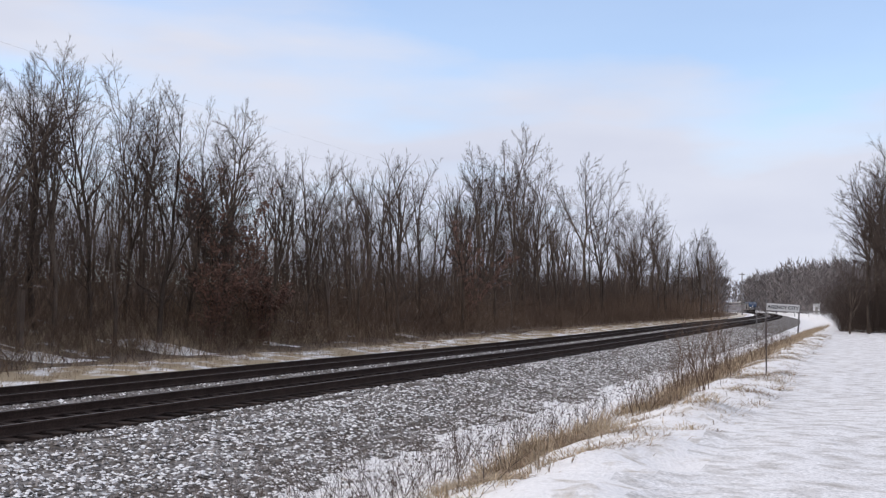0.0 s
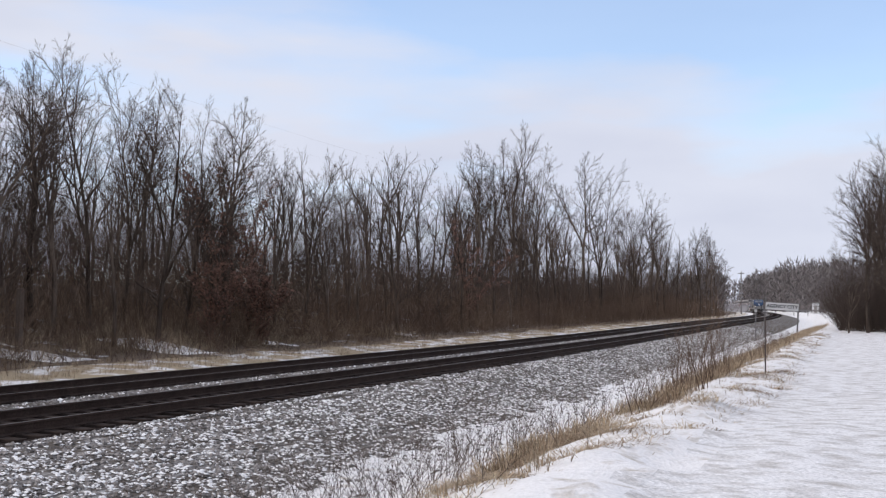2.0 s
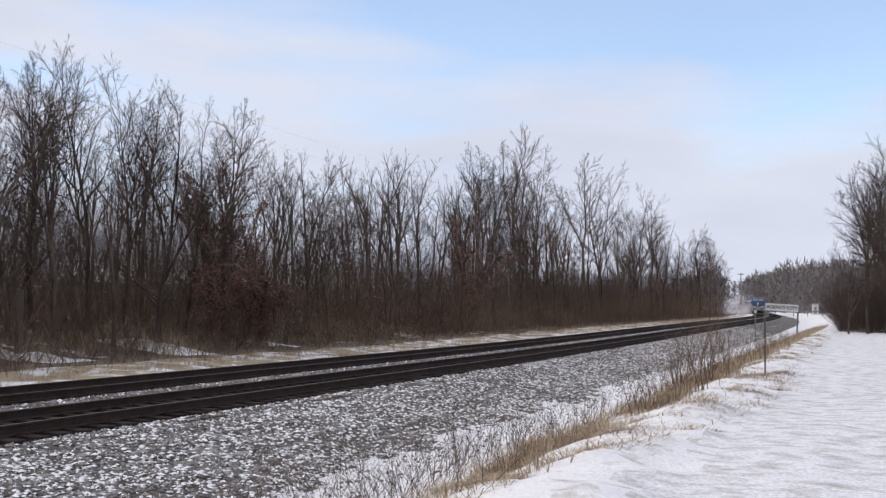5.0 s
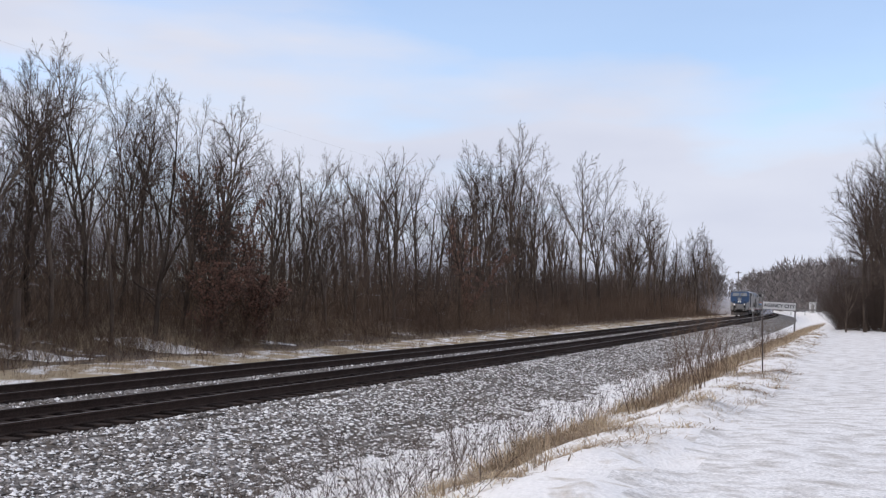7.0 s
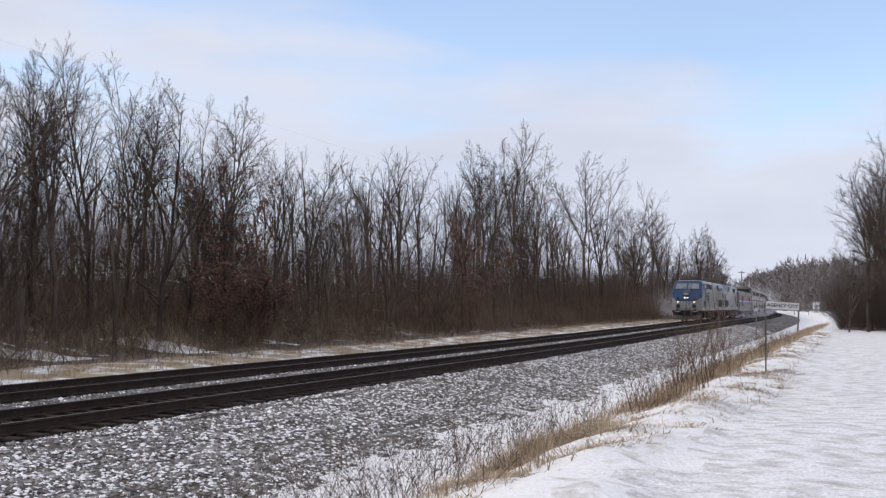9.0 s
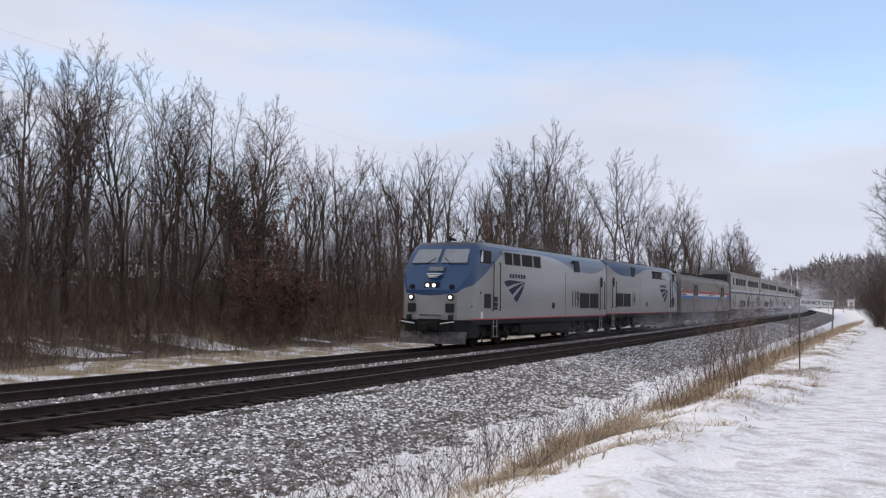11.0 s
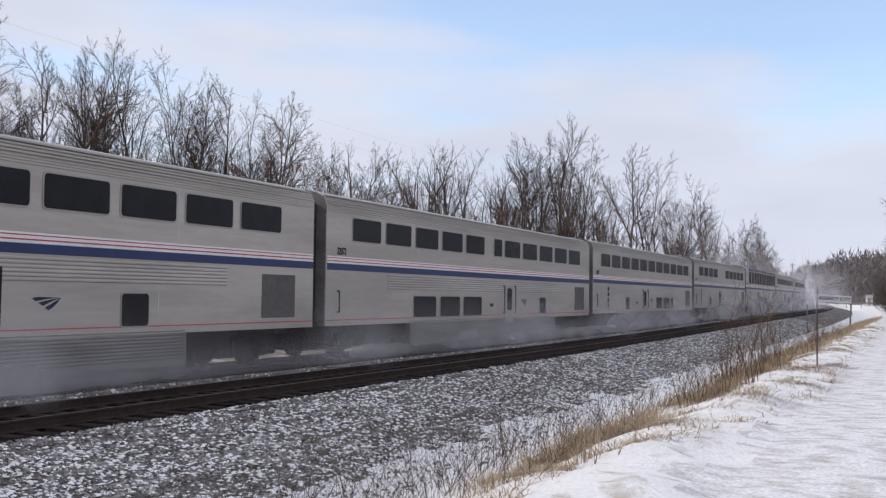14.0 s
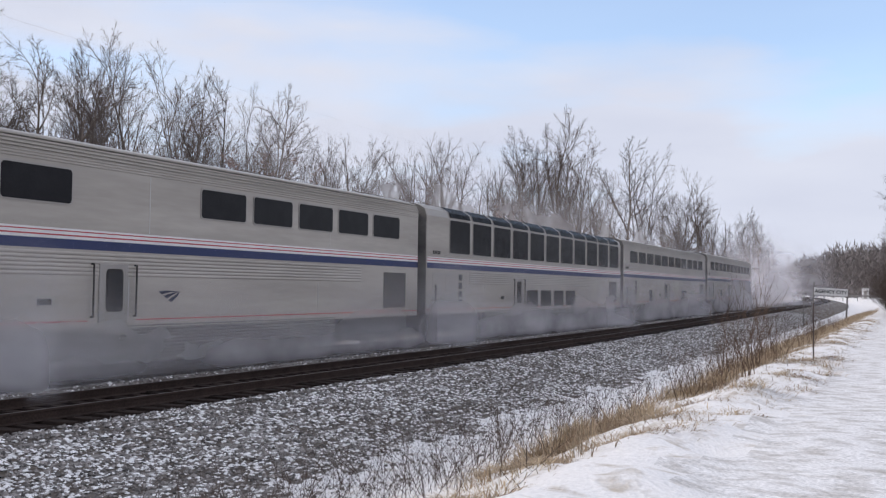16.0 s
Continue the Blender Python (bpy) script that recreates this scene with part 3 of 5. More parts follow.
    head = part("headlight", B(-n + 0.16, -n + 0.6, -0.30, 0.30, 2.32, 2.60, bevel=0.06), M_GRILLE, o)
    for s in SIDES:
        part("lens", rod(bmesh.new(), (-n + 0.14, s * 0.14, 2.46), (-n + 0.17, s * 0.14, 2.46), 0.068, n=16), M_LAMP, head, "lit round lamp")
    part("number_board", B(-n + 0.64, -n + 0.85, -0.32, 0.32, 3.04, 3.20), M_SCREEN, o)
    bm = bmesh.new()
    for k in range(3):
        box(bm, -n + 0.42 - 0.05 * k, -n + 0.62, -0.30 + 0.08 * k, 0.30 - 0.06 * k, 2.90 - 0.065 * k, 2.935 - 0.065 * k)
    part("nose_emblem", bm, M_WHITE, o, "white winged emblem")
    part("seam", B(-n + 0.06, -n + 0.14, -0.45, 0.45, 1.30, 1.32), M_SKIRT, o)
    for s in SIDES:
        # cab side window and vents along the top
        f = part("cab_window", poly(bmesh.new(), [(-h + 1.75, 3.38), (-h + 2.95, 3.38), (-h + 2.95, 3.90), (-h + 1.95, 3.90)], s * 1.40, s * 0.125), M_SKIRT, o)
        part("pane", poly(bmesh.new(), [(-h + 2.08, 3.43), (-h + 2.9, 3.43), (-h + 2.9, 3.86), (-h + 2.1, 3.86)], s * 1.40, s * 0.13), M_GLASS, f)
        part("sun_shade", poly(bmesh.new(), [(-h + 1.80, 3.43), (-h + 2.04, 3.43), (-h + 2.06, 3.86), (-h + 1.96, 3.86)], s * 1.40, s * 0.132), M_WHITE, f)
        for k0, (x0, x1) in enumerate(((4.45, 5.35), (5.5, 6.35), (6.6, 7.95), (8.15, 9.1)) if s < 0 else ((4.65, 6.6), (6.8, 8.2), (8.4, 9.5))):
            louvred = s > 0 and k0 == 0
            g = part("intake", poly(bmesh.new(), [(-h + x0 + 0.1, 3.42), (-h + x1 + 0.1, 3.42), (-h + x1 - 0.02, 3.93), (-h + x0 - 0.02, 3.93)], s * 1.36, s * 0.172), M_UNDER if louvred else M_GRILLE, o)
            for k in range(7):
                z = 3.46 + k * 0.066
                part("slat", B(-h + x0 + 0.06, -h + x1 + 0.02, s * 1.53, s * (1.555 if louvred else 1.542), z, z + (0.042 if louvred else 0.02)), M_WHITE if louvred else M_UNDER, g)
        if s < 0:
            part("intake_surround", poly(bmesh.new(), [(-h + 4.3, 3.39), (-h + 9.35, 3.39), (-h + 9.2, 3.97), (-h + 4.2, 3.97)], s * 1.36, s * 0.166), M_DOOR, o)
        part("rear_vent", poly(bmesh.new(), [(-h + 14.6, 3.40), (-h + 15.55, 3.40), (-h + 15.35, 3.98), (-h + 14.4, 3.98)], s * 1.36, s * 0.172), M_GRILLE, o)
        # cab door, rails and steps; a flat black plate paints the step recess's shade
        d = part("cab_door", B(-h + 3.22, -h + 3.72, s * (W - 0.03), s * (W + 0.012), 1.62, 3.38, bevel=0.01), M_DOOR, o)
        part("step_recess", B(-h + 3.25, -h + 3.69, s * (W - 0.02), s * (W + 0.016), 1.52, 2.05), M_GRILLE, o)
        for z in (1.62, 1.82):
            part("tread", B(-h + 3.25, -h + 3.69, s * W, s * (W + 0.05), z, z + 0.03), M_DOOR, o)
        grab(o, -h + 3.12, s, W, 1.5, 3.45), grab(o, -h + 3.86, s, W, 1.5, 3.45)
        ladder(o, -h + 3.5, s, W - 0.02, 0.38, 1.3)
        g = part("side_grille", B(-h + 2.25, -h + 2.95, s * (W - 0.02), s * (W + 0.012), 1.58, 2.16), M_GRILLE, o)
        # rear radiator louvres, number, rear door
        for x0, x1 in ((15.6, 17.3), (17.45, 19.1)):
            g = part("radiator_louvre", B(-h + x0, -h + x1, s * (W - 0.02), s * (W + 0.012), 1.55, 2.34), M_GRILLE, o)
            for k in range(3):
                xx = -h + x0 + (k + 0.5) * (x1 - x0) / 3
                part("slat", B(xx - 0.015, xx + 0.015, s * W, s * (W + 0.02), 1.56, 2.33), M_UNDER, g)
        d = part("rear_door", B(-h + 19.4, -h + 20.0, s * (W - 0.03), s * (W + 0.010), 1.35, 3.32, bevel=0.01), M_DOOR, o)
        part("pane", B(-h + 19.48, -h + 19.92, s * W, s * (W + 0.014), 2.72, 3.24), M_GLASS, d)
        grab(o, -h + 19.28, s, W, 1.5, 3.0), grab(o, -h + 20.12, s, W, 1.5, 3.0)
        ladder(o, -h + 19.7, s, W - 0.02, 0.38, 1.3)
        part("panel_seam", B(-h + 13.05, -h + 13.07, s * W, s * (W + 0.004), 1.2, 3.3), M_SKIRT, o)
        part("filler_box", B(-h + 11.0, -h + 11.3, s * W, s * (W + 0.02), 1.55, 1.83), M_GRILLE, o)
        part("hatch", B(-h + 1.9, -h + 2.12, s * W, s * (W + 0.008), 1.17, 1.45), M_WHITE, o)
        part("bolt", rod(bmesh.new(), (-h + 0.95, s * W, 1.66), (-h + 0.95, s * (W + 0.02), 1.66), 0.04), M_GRILLE, o)
        part("bolt", rod(bmesh.new(), (-h + 1.85, s * W, 2.20), (-h + 1.85, s * (W + 0.02), 2.20), 0.05), M_GRILLE, o)
        swoosh(o, -h + 5.75, 2.30, 2.65, s, W + 0.004, False)
        bars("nameplate_bars", -h + 5.1, -h + 7.2, 2.87, 0.17, s, W + 0.003, M_NAVY, o, 6)
        turn = Matrix.Translation((-h + 14.75, s * (W + 0.004), 1.98)) @ Euler((radians(90), 0, 0 if s < 0 else math.pi)).to_matrix().to_4x4() @ Matrix.Diagonal((0.92, 1.14, 1, 1))
        lettering("number", number, 0.97, M_BLACK, o, turn)
    # roof equipment
    for x0, x1, z in ((9.6, 10.7, 4.40), (11.8, 14.2, 4.38), (16.2, 18.4, 4.37)):
        part("roof_hatch", B(-h + x0, -h + x1, -0.8, 0.8, 4.22, z, bevel=0.05), M_UNDER, o)
    part("horn", rod(bmesh.new(), (-h + 3.0, 0.3, 4.42), (-h + 3.5, 0.3, 4.42), 0.09, 0.04), M_UNDER, o)
    part("aerial", rod(bmesh.new(), (-h + 4.0, -0.2, 4.28), (-h + 4.0, -0.2, 4.42), 0.03), M_UNDER, o)
    part("rear_diaphragm", B(h - 0.2, h + 0.05, -0.65, 0.65, 1.0, 3.2, bevel=0.03), M_DIAPH, o)
    return o


def car_shell(o, half, W, top, floor, roof_mat, shoulder, side_mat, name="body", edge=0.72, front=0.0, rear=0.0):
    """A carbody with a rounded roof; returns the roof line."""
    prof = [(-W, floor), (-W, shoulder)]
    for k in range(1, 8):
        a = radians(180 - k * 22.5)
        prof.append((W * math.copysign(abs(math.cos(a)) ** 0.75, math.cos(a)), shoulder + (top - shoulder) * math.sin(a) ** 0.8))
    prof += [(W, shoulder), (W, floor)]
    bm = loft(bmesh.new(), [[(x, y * q, z) for y, z in prof] for x, q in ((-half - front, 0.985), (-half - front + 0.06, 1.0), (half + rear - 0.06, 1.0), (half + rear, 0.985))])
    body = part(name, bm, side_mat, o)
    body.data.materials.append(roof_mat)
    body.data.materials.append(M_GRIME_SHADE)
    for p in body.data.polygons:
        if p.center.z > shoulder + (top - shoulder) * edge and abs(p.normal.x) < 0.5:
            p.material_index = 1
        elif abs(p.normal.x) > 0.5:
            p.material_index = 2
    return body


def end_gear(o, half, z0, z1, front=0.0, rear=0.0):
    for s in SIDES:
        e = half + (front if s < 0 else rear)
        part("diaphragm", B(s * (e - 0.02), s * (e + 0.30), -1.2, 1.2, z0, z1, bevel=0.05), M_DIAPH, o)
    part("coupler", rod(rod(bmesh.new(), (-half - 0.32, 0, 0.86), (-half + 0.8, 0, 0.86), 0.11), (half - 0.8, 0, 0.86), (half + 0.32, 0, 0.86), 0.11), M_UNDER, o)


def baggage_car():
    o = thing("baggage_car", "stainless baggage car with red, white and blue stripes", "rail car", "train")
    half, W = CAR / 2 - 0.32, 1.50
    car_shell(o, half, W, 4.02, 0.95, M_BAGROOF, 3.45, M_BAGSIDE, edge=0.5, rear=-0.45)
    end_gear(o, half, 1.0, 3.3, rear=-0.45)
    h = CAR / 2
    doors = ((5.5, 7.5), (19.4, 21.6))
    spans = ((0.75, 5.4), (7.6, 19.3), (21.7, 25.06))
    for s in SIDES:
        for x0, x1 in spans:
            for mt, z0, z1, nm in ((M_RED, 2.47, 2.66, "red_stripe"), (M_WHITE, 2.27, 2.47, "white_stripe"), (M_BAGBLUE, 2.08, 2.27, "blue_stripe")):
                part(nm, B(-h + x0, -h + x1, s * (W - 0.01), s * (W + 0.006), z0, z1 - 0.004), mt, o)
            ridges(o, -h + x0, -h + x1, s, W, 1.15, 2.02, 10, material=M_BAGSIDE)
            part("sill_line", B(-h + x0, -h + x1, s * W, s * (W + 0.004), 1.06, 1.09), M_RED, o)
        bars("writing_bars", -h + 0.95, -h + 2.6, 2.31, 0.10, s, W + 0.007, M_NAVY, o, 9)
        for dx, words in ((23.62 if s < 0 else 24.6, "Baggage"), (24.62 if s < 0 else 23.6, "61048")):
            turn = Matrix.Translation((-h + dx, s * (W + 0.007), 2.36)) @ Euler((radians(90), 0, 0 if s < 0 else math.pi)).to_matrix().to_4x4()
            lettering("writing", words, 0.2, M_SKIRT, o, turn)
        swoosh(o, -h + 13.4, 2.38, 0.95, s, W + 0.007, False)
        bars("name_bars", -h + 14.05 if s < 0 else -h + 11.4, -h + 15.4 if s < 0 else -h + 12.75, 2.34, 0.075, s, W + 0.007, M_NAVY, o, 6)
        for x0, x1 in doors:
            part("door_surround", B(-h + x0, -h + x1, s * (W - 0.02), s * (W + 0.02), 0.98, 3.30, bevel=0.01), M_GRIME_SHADE, o)
            mid = (x0 + x1) / 2
            for a, b in ((x0 + 0.1, mid - 0.03), (mid + 0.03, x1 - 0.1)):
                d = part("door", B(-h + a, -h + b, s * (W - 0.02), s * (W + 0.035), 1.02, 3.24, bevel=0.012), M_BAGSIDE, o)
                window(d, -h + a + 0.2, -h + b - 0.2, 2.36, 3.14, s, W + 0.035, M_UNDER)
                part("handle", B(-h + b - 0.14, -h + b - 0.09, s * (W + 0.03), s * (W + 0.06), 1.75, 1.95), M_UNDER, d)
        part("end_light", rod(bmesh.new(), (-h + 0.5, s * W, 2.75), (-h + 0.5, s * (W + 0.04), 2.75), 0.06), M_WHITE, o)
    for x in (4.0, 10.2, 16.1, 21.5):
        part("roof_vent", B(-h + x - 0.45, -h + x + 0.45, -0.4, 0.4, 3.96, 4.22, bevel=0.06), M_UNDER, o)
    part("underframe", B(-h + 5.4, h - 5.6, -1.42, 1.42, 0.30, 0.955, bevel=0.08), M_UNDER, o)
    for s in SIDES:
        part("side_sill", B(-h + 0.5, h - 1.0, s * 1.36, s * (W - 0.015), 0.78, 0.955), M_UNDER, o)
    for e in (-1, 1):
        # added dark filler, keeps bright ground from showing under the car ends
        part("centre_sill", B(e * (h - 5.7), e * (h - 1.1), -0.6, 0.6, 0.26, 0.95, bevel=0.04), M_UNDER, o)
    truck(o, -h + 3.4), truck(o, h - 3.4)
    return o


STEP = 2.07


def run(start, n):
    return [(start + STEP * i, start + STEP * i + 1.72) for i in range(n)]


def two_level_car(name, label, upper, lower, door, number="", lounge=False, panels=True, tall=(3.49, 4.16), front=0.0):
    o = thing(name, label, "rail car", "train")
    half, W, h = CAR / 2 - 0.32, 1.55, CAR / 2
    car_shell(o, half, W, 4.93, 1.0, M_ROOF, 4.42, M_SILVER, front=front)
    end_gear(o, half, 1.0, 4.5, front=front)
    # lower deck hangs between the bogies
    # darker steel here carries both dirt and painted shade from the blown snow
    part("lower_body", B(-h + 5.6, h - 5.6, -W + 0.012, W - 0.012, 0.24, 1.02, bevel=0.03), M_GRIME_SHADE, o)
    part("equipment_box", B(-h + 2.9, -h + 5.5, -W + 0.1, W - 0.1, 0.5, 1.0, bevel=0.04), M_UNDER, o)
    part("equipment_box", B(h - 5.5, h - 3.9, -W + 0.1, W - 0.1, 0.55, 1.0, bevel=0.04), M_UNDER, o)
    for s in SIDES:
        part("white_stripe", B(-half - front + 0.05, half - 0.05, s * (W - 0.01), s * (W + 0.003), 2.795, 3.0), M_WHITE, o)
        for nm, mt, z0, z1 in (("blue_stripe", M_STRIPEBLUE, 2.60, 2.79), ("red_stripe", M_RED, 2.85, 2.878), ("red_stripe", M_RED, 2.938, 2.96)):
            part(nm, B(-half - front + 0.05, half - 0.05, s * (W - 0.01), s * (W + 0.006), z0, z1), mt, o)
        if not lounge:
            ridges(o, -half - front + 0.05, half - 0.05, s, W - 0.004, 4.27, 4.44, 3, name="roof_fluting")
            for k in range(4):
                z = 4.47 + 0.075 * k
                y = W * (0.992, 0.974, 0.952, 0.918)[k]
                part("roof_rib", B(-half - front + 0.05, half - 0.05, s * (y - 0.05), s * (y + 0.024), z, z + 0.034), M_SILVER, o)
        ridges(o, -h + 4.0, h - 4.2, s, W, 2.08, 2.56, 6, 0.012, name="belt_fluting")
        ridges(o, -h + 5.7, h - 5.7, s, W - 0.012, 0.42, 1.08, 9, 0.014, name="skirt_fluting", material=M_GRIME_SHADE)
        for a, b in upper:
            window(o, -h + a, -h + b, tall[0], tall[1], s, W + 0.006, M_DOOR)
        for a, b in lower:
            window(o, -h + a, -h + b, 1.18, 1.87, s, W + 0.006, M_DOOR)
        for x in (6.1, 12.4, 19.9):
            part("panel_seam", B(-h + x, -h + x + 0.018, s * W, s * (W + 0.004), 3.02, 4.26), M_ROOF, o)
            part("panel_seam", B(-h + x - 0.6, -h + x - 0.582, s * W, s * (W + 0.004), 1.2, 2.06), M_ROOF, o)
        # side door with its rails
        d = part("door", B(-h + door - 0.42, -h + door + 0.42, s * (W - 0.02), s * (W + 0.028), 0.85, 2.34, bevel=0.02), M_DOOR, o)
        window(d, -h + door - 0.2, -h + door + 0.22, 1.38, 2.2, s, W + 0.028, M_UNDER)
        grab(o, -h + door - 0.62, s, W, 1.25, 2.32), grab(o, -h + door + 0.62, s, W, 1.25, 2.32)
        for x0, x1 in ((-half - front + 0.05, -h + door - 0.7), (-h + door + 0.7, half - 0.05)):
            part("sill_line", B(x0, x1, s * W, s * (W + 0.005), 1.155, 1.18), M_RED, o)
        # end louvre, service panels, vents
        part("end_louvre", B(h - 2.75, h - 1.25, s * (W - 0.02), s * (W + 0.012), 1.28, 2.40, bevel=0.01), M_BAGROOF, o)
        if panels:
            for x0, x1 in ((0.8, 1.8), (1.9, 2.9)):
                part("service_panel", B(-h + x0, -h + x1, s * (W - 0.02), s * (W + 0.010), 1.24, 2.46, bevel=0.008), M_DOOR, o)
            for k in range(4):
                part("vent", B(-h + 3.02, -h + 3.32, s * (W - 0.02), s * (W + 0.012), 1.3 + 0.3 * k, 1.52 + 0.3 * k), M_GRILLE, o)
        grab(o, -h + 0.95, s, W, 1.4, 2.0)
        swoosh(o, -h + door + 1.75, 1.66, 0.72, s, W + 0.004, False)
        part("small_vent", B(-h + door - 2.0, -h + door - 1.65, s * W, s * (W + 0.01), 1.5, 1.62), M_GRILLE, o)
        if number:
            turn = Matrix.Translation((-s * 0 - h + 1.15, s * (W + 0.004), 3.14)) @ Euler((radians(90), 0, 0 if s < 0 else math.pi)).to_matrix().to_4x4() @ Matrix.Diagonal((0.8, 1.1, 1, 1))
            lettering("number", number, 0.26, M_SKIRT, o, turn)
        else:
            bars("writing_bars", -h + 0.8, -h + 1.45, 3.10, 0.12, s, W + 0.003, M_SKIRT, o, 5)
    if lounge:
        for s in SIDES:
            for i in range(11):
                a = 2.2 + i * 2.1
                bm = bmesh.new()
                c = [(s * (W - 0.01), 4.44), (s * (W - 0.07), 4.62), (s * (W - 0.36), 4.82), (s * (W - 0.75), 4.90)]
                q = [[bm.verts.new((-h + x, y * 1.012, z + 0.012)) for y, z in c] for x in (a, a + 1.85)]
                for j in range(3):
                    bm.faces.new((q[0][j], q[0][j + 1], q[1][j + 1], q[1][j]))
                bmesh.ops.solidify(bm, geom=bm.faces[:], thickness=0.02)
                part("roof_pane", bm, M_GLASS, o)
    else:
        part("roof_seam", B(-half - front + 0.3, half - 0.3, -0.45, 0.45, 4.88, 4.95, bevel=0.02), M_ROOF, o)
    for e in (-1, 1):
        # dark filler blocks, added so no lit snow shows through beneath the floor
        part("centre_sill", B(e * (h - 5.7), e * (h - 0.7), -0.6, 0.6, 0.26, 1.0, bevel=0.04), M_UNDER, o)
    truck(o, -h + 3.5), truck(o, h - 3.5)
    return o


def dust_mat(name, reach, seed, strong, tone):
    """Airborne snow: see-through, ragged, thinning upwards and at its ends. reach = half length, height. tone: white
    greyed for the train's shade.
    """
    m = bpy.data.materials.new(name)
    m.use_nodes = True
    n, l = m.node_tree.nodes, m.node_tree.links
    n.clear()
    out, mix, tr, df = n.new("ShaderNodeOutputMaterial"), n.new("ShaderNodeMixShader"), n.new("ShaderNodeBsdfTransparent"), n.new("ShaderNodeBsdfDiffuse")
    tl, mx = n.new("ShaderNodeBsdfTranslucent"), n.new("ShaderNodeMixShader")
    df.inputs["Color"].default_value = tl.inputs["Color"].default_value = (tone, tone * 0.965, tone, 1)
    co, mp, no, sep = n.new("ShaderNodeTexCoord"), n.new("ShaderNodeMapping"), n.new("ShaderNodeTexNoise"), n.new("ShaderNodeSeparateXYZ")
    mp.inputs["Location"].default_value, mp.inputs["Scale"].default_value = (seed, seed * 2.3, 0), (0.4, 1, 0.8)
    no.inputs["Scale"].default_value, no.inputs["Detail"].default_value, no.inputs["Roughness"].default_value = 0.55, 4, 0.5
    l.new(co.outputs["Object"], mp.inputs["Vector"]), l.new(mp.outputs["Vector"], no.inputs["Vector"]), l.new(co.outputs["Object"], sep.inputs["Vector"])

    def ramp(src, a, b, c, d):
        r = n.new("ShaderNodeMapRange")
        r.interpolation_type = "SMOOTHSTEP"
        for k, v in zip(("From Min", "From Max", "To Min", "To Max"), (a, b, c, d)):
            r.inputs[k].default_value = v
        l.new(src, r.inputs["Value"])
        return r.outputs["Result"]

    def times(a, b):
        q = n.new("ShaderNodeMath")
        q.operation = "MULTIPLY"
        l.new(a, q.inputs[0]), l.new(b, q.inputs[1])
        return q.outputs["Value"]
    ab = n.new("ShaderNodeMath")
    ab.operation = "ABSOLUTE"
    l.new(sep.outputs["X"], ab.inputs[0])
    v = times(ramp(no.outputs["Fac"], 0.25, 0.75, 0.3, 1.0), ramp(sep.outputs["Z"], 0.0, reach[1], strong, 0.0))
    v = times(v, times(ramp(ab.outputs["Value"], (0.4 * reach[0] if reach[0] > 20 else max(0.4 * reach[0], reach[0] - 4.0)), reach[0], 1.0, 0.0), ramp(sep.outputs["Z"], -0.2, 0.25, 0.0, 1.0)))
    l.new(v, mix.inputs["Fac"])
    l.new(df.outputs[0], mx.inputs[1]), l.new(tl.outputs[0], mx.inputs[2])
    l.new(tr.outputs[0], mix.inputs[1]), l.new(mx.outputs[0], mix.inputs[2]), l.new(mix.outputs[0], out.inputs["Surface"])
    return m


def plume(label, reach, sheets, seed, strong, tone=0.62):
    """A trailing cloud of blown snow in soft wavy veils, local x along the train."""
    rnd = random.Random(seed)
    o = thing("snow_plume", label, "snow cloud", "blown snow")
    L, H = reach
    for n, y0 in enumerate(sheets):
        low = H < 5.5 and len(sheets) > 1          # thin and tall against the cars, dense and low towards the rails
        tall = H * ((1.2, 0.55, 0.7)[n] if low else 1.0)
        m = dust_mat("blown snow", (L, tall), seed + 1.7 * n, strong * (0.6 if low and n == 0 else 1.0), tone)
        nx, nz = 26, 7
        ph = rnd.uniform(0, 9)
        verts, faces = [], []
        for i in range(nx + 1):
            x = -L + 2 * L * i / nx
            for j in range(nz + 1):
                z = -0.2 + (tall + 0.2) * j / nz
                verts.append((x, y0 + 0.10 * math.sin(x * 0.9 + ph) * (0.3 + z / H) + 0.06 * noise.noise((x * 0.6, z, ph)), z))
        for i in range(nx):
            for j in range(nz):
                a = i * (nz + 1) + j
                faces.append((a, a + nz + 1, a + nz + 2, a + 1))
        raw("veil", verts, faces, m, o, smooth=True)
    return o


LEAD = locomotive("119", "silver and blue streamlined diesel locomotive with lit headlights")
SECOND = locomotive("14", "silver and blue diesel locomotive coupled back to back")
BAGGAGE = baggage_car()
TRANSITION = two_level_car("sleeping_car", "stainless two-level transition sleeping car with service panels", [(1.44, 2.27)] + run(3.49, 4) + run(13.94, 5), [(6.44, 7.25), (7.62, 9.35), (9.72, 11.45), (18.17, 18.98)], 14.4, "39045", front=0.38)
SLEEPER = two_level_car("sleeping_car", "stainless two-level sleeping car with paired window rows", run(1.75, 5) + [(12.77, 13.57)] + run(13.9, 5), [(5.8, 7.5), (7.86, 9.5), (9.84, 11.53), (18.08, 18.87)], 14.4, "32072", panels=False)
DINER = two_level_car("dining_car", "stainless two-level dining car with eleven upper windows", run(1.74, 11), [(6.72, 7.52), (14.23, 15.87), (16.27, 18.02), (18.38, 19.14)], 11.2, "32047")
COACH = two_level_car("coach_car", "stainless two-level coach with split upper window row", run(2.2, 4) + run(14.15, 5), [(6.5, 7.3)], 11.35)
LOUNGE = two_level_car("lounge_car", "stainless lounge car with tall windows curving into the roof", [(2.2 + 2.1 * i, 3.98 + 2.1 * i) for i in range(11)], [(10.2, 11.6), (12.0, 13.4), (13.8, 15.2), (15.6, 17.0)], 9.2, lounge=True, tall=(3.18, 4.36))
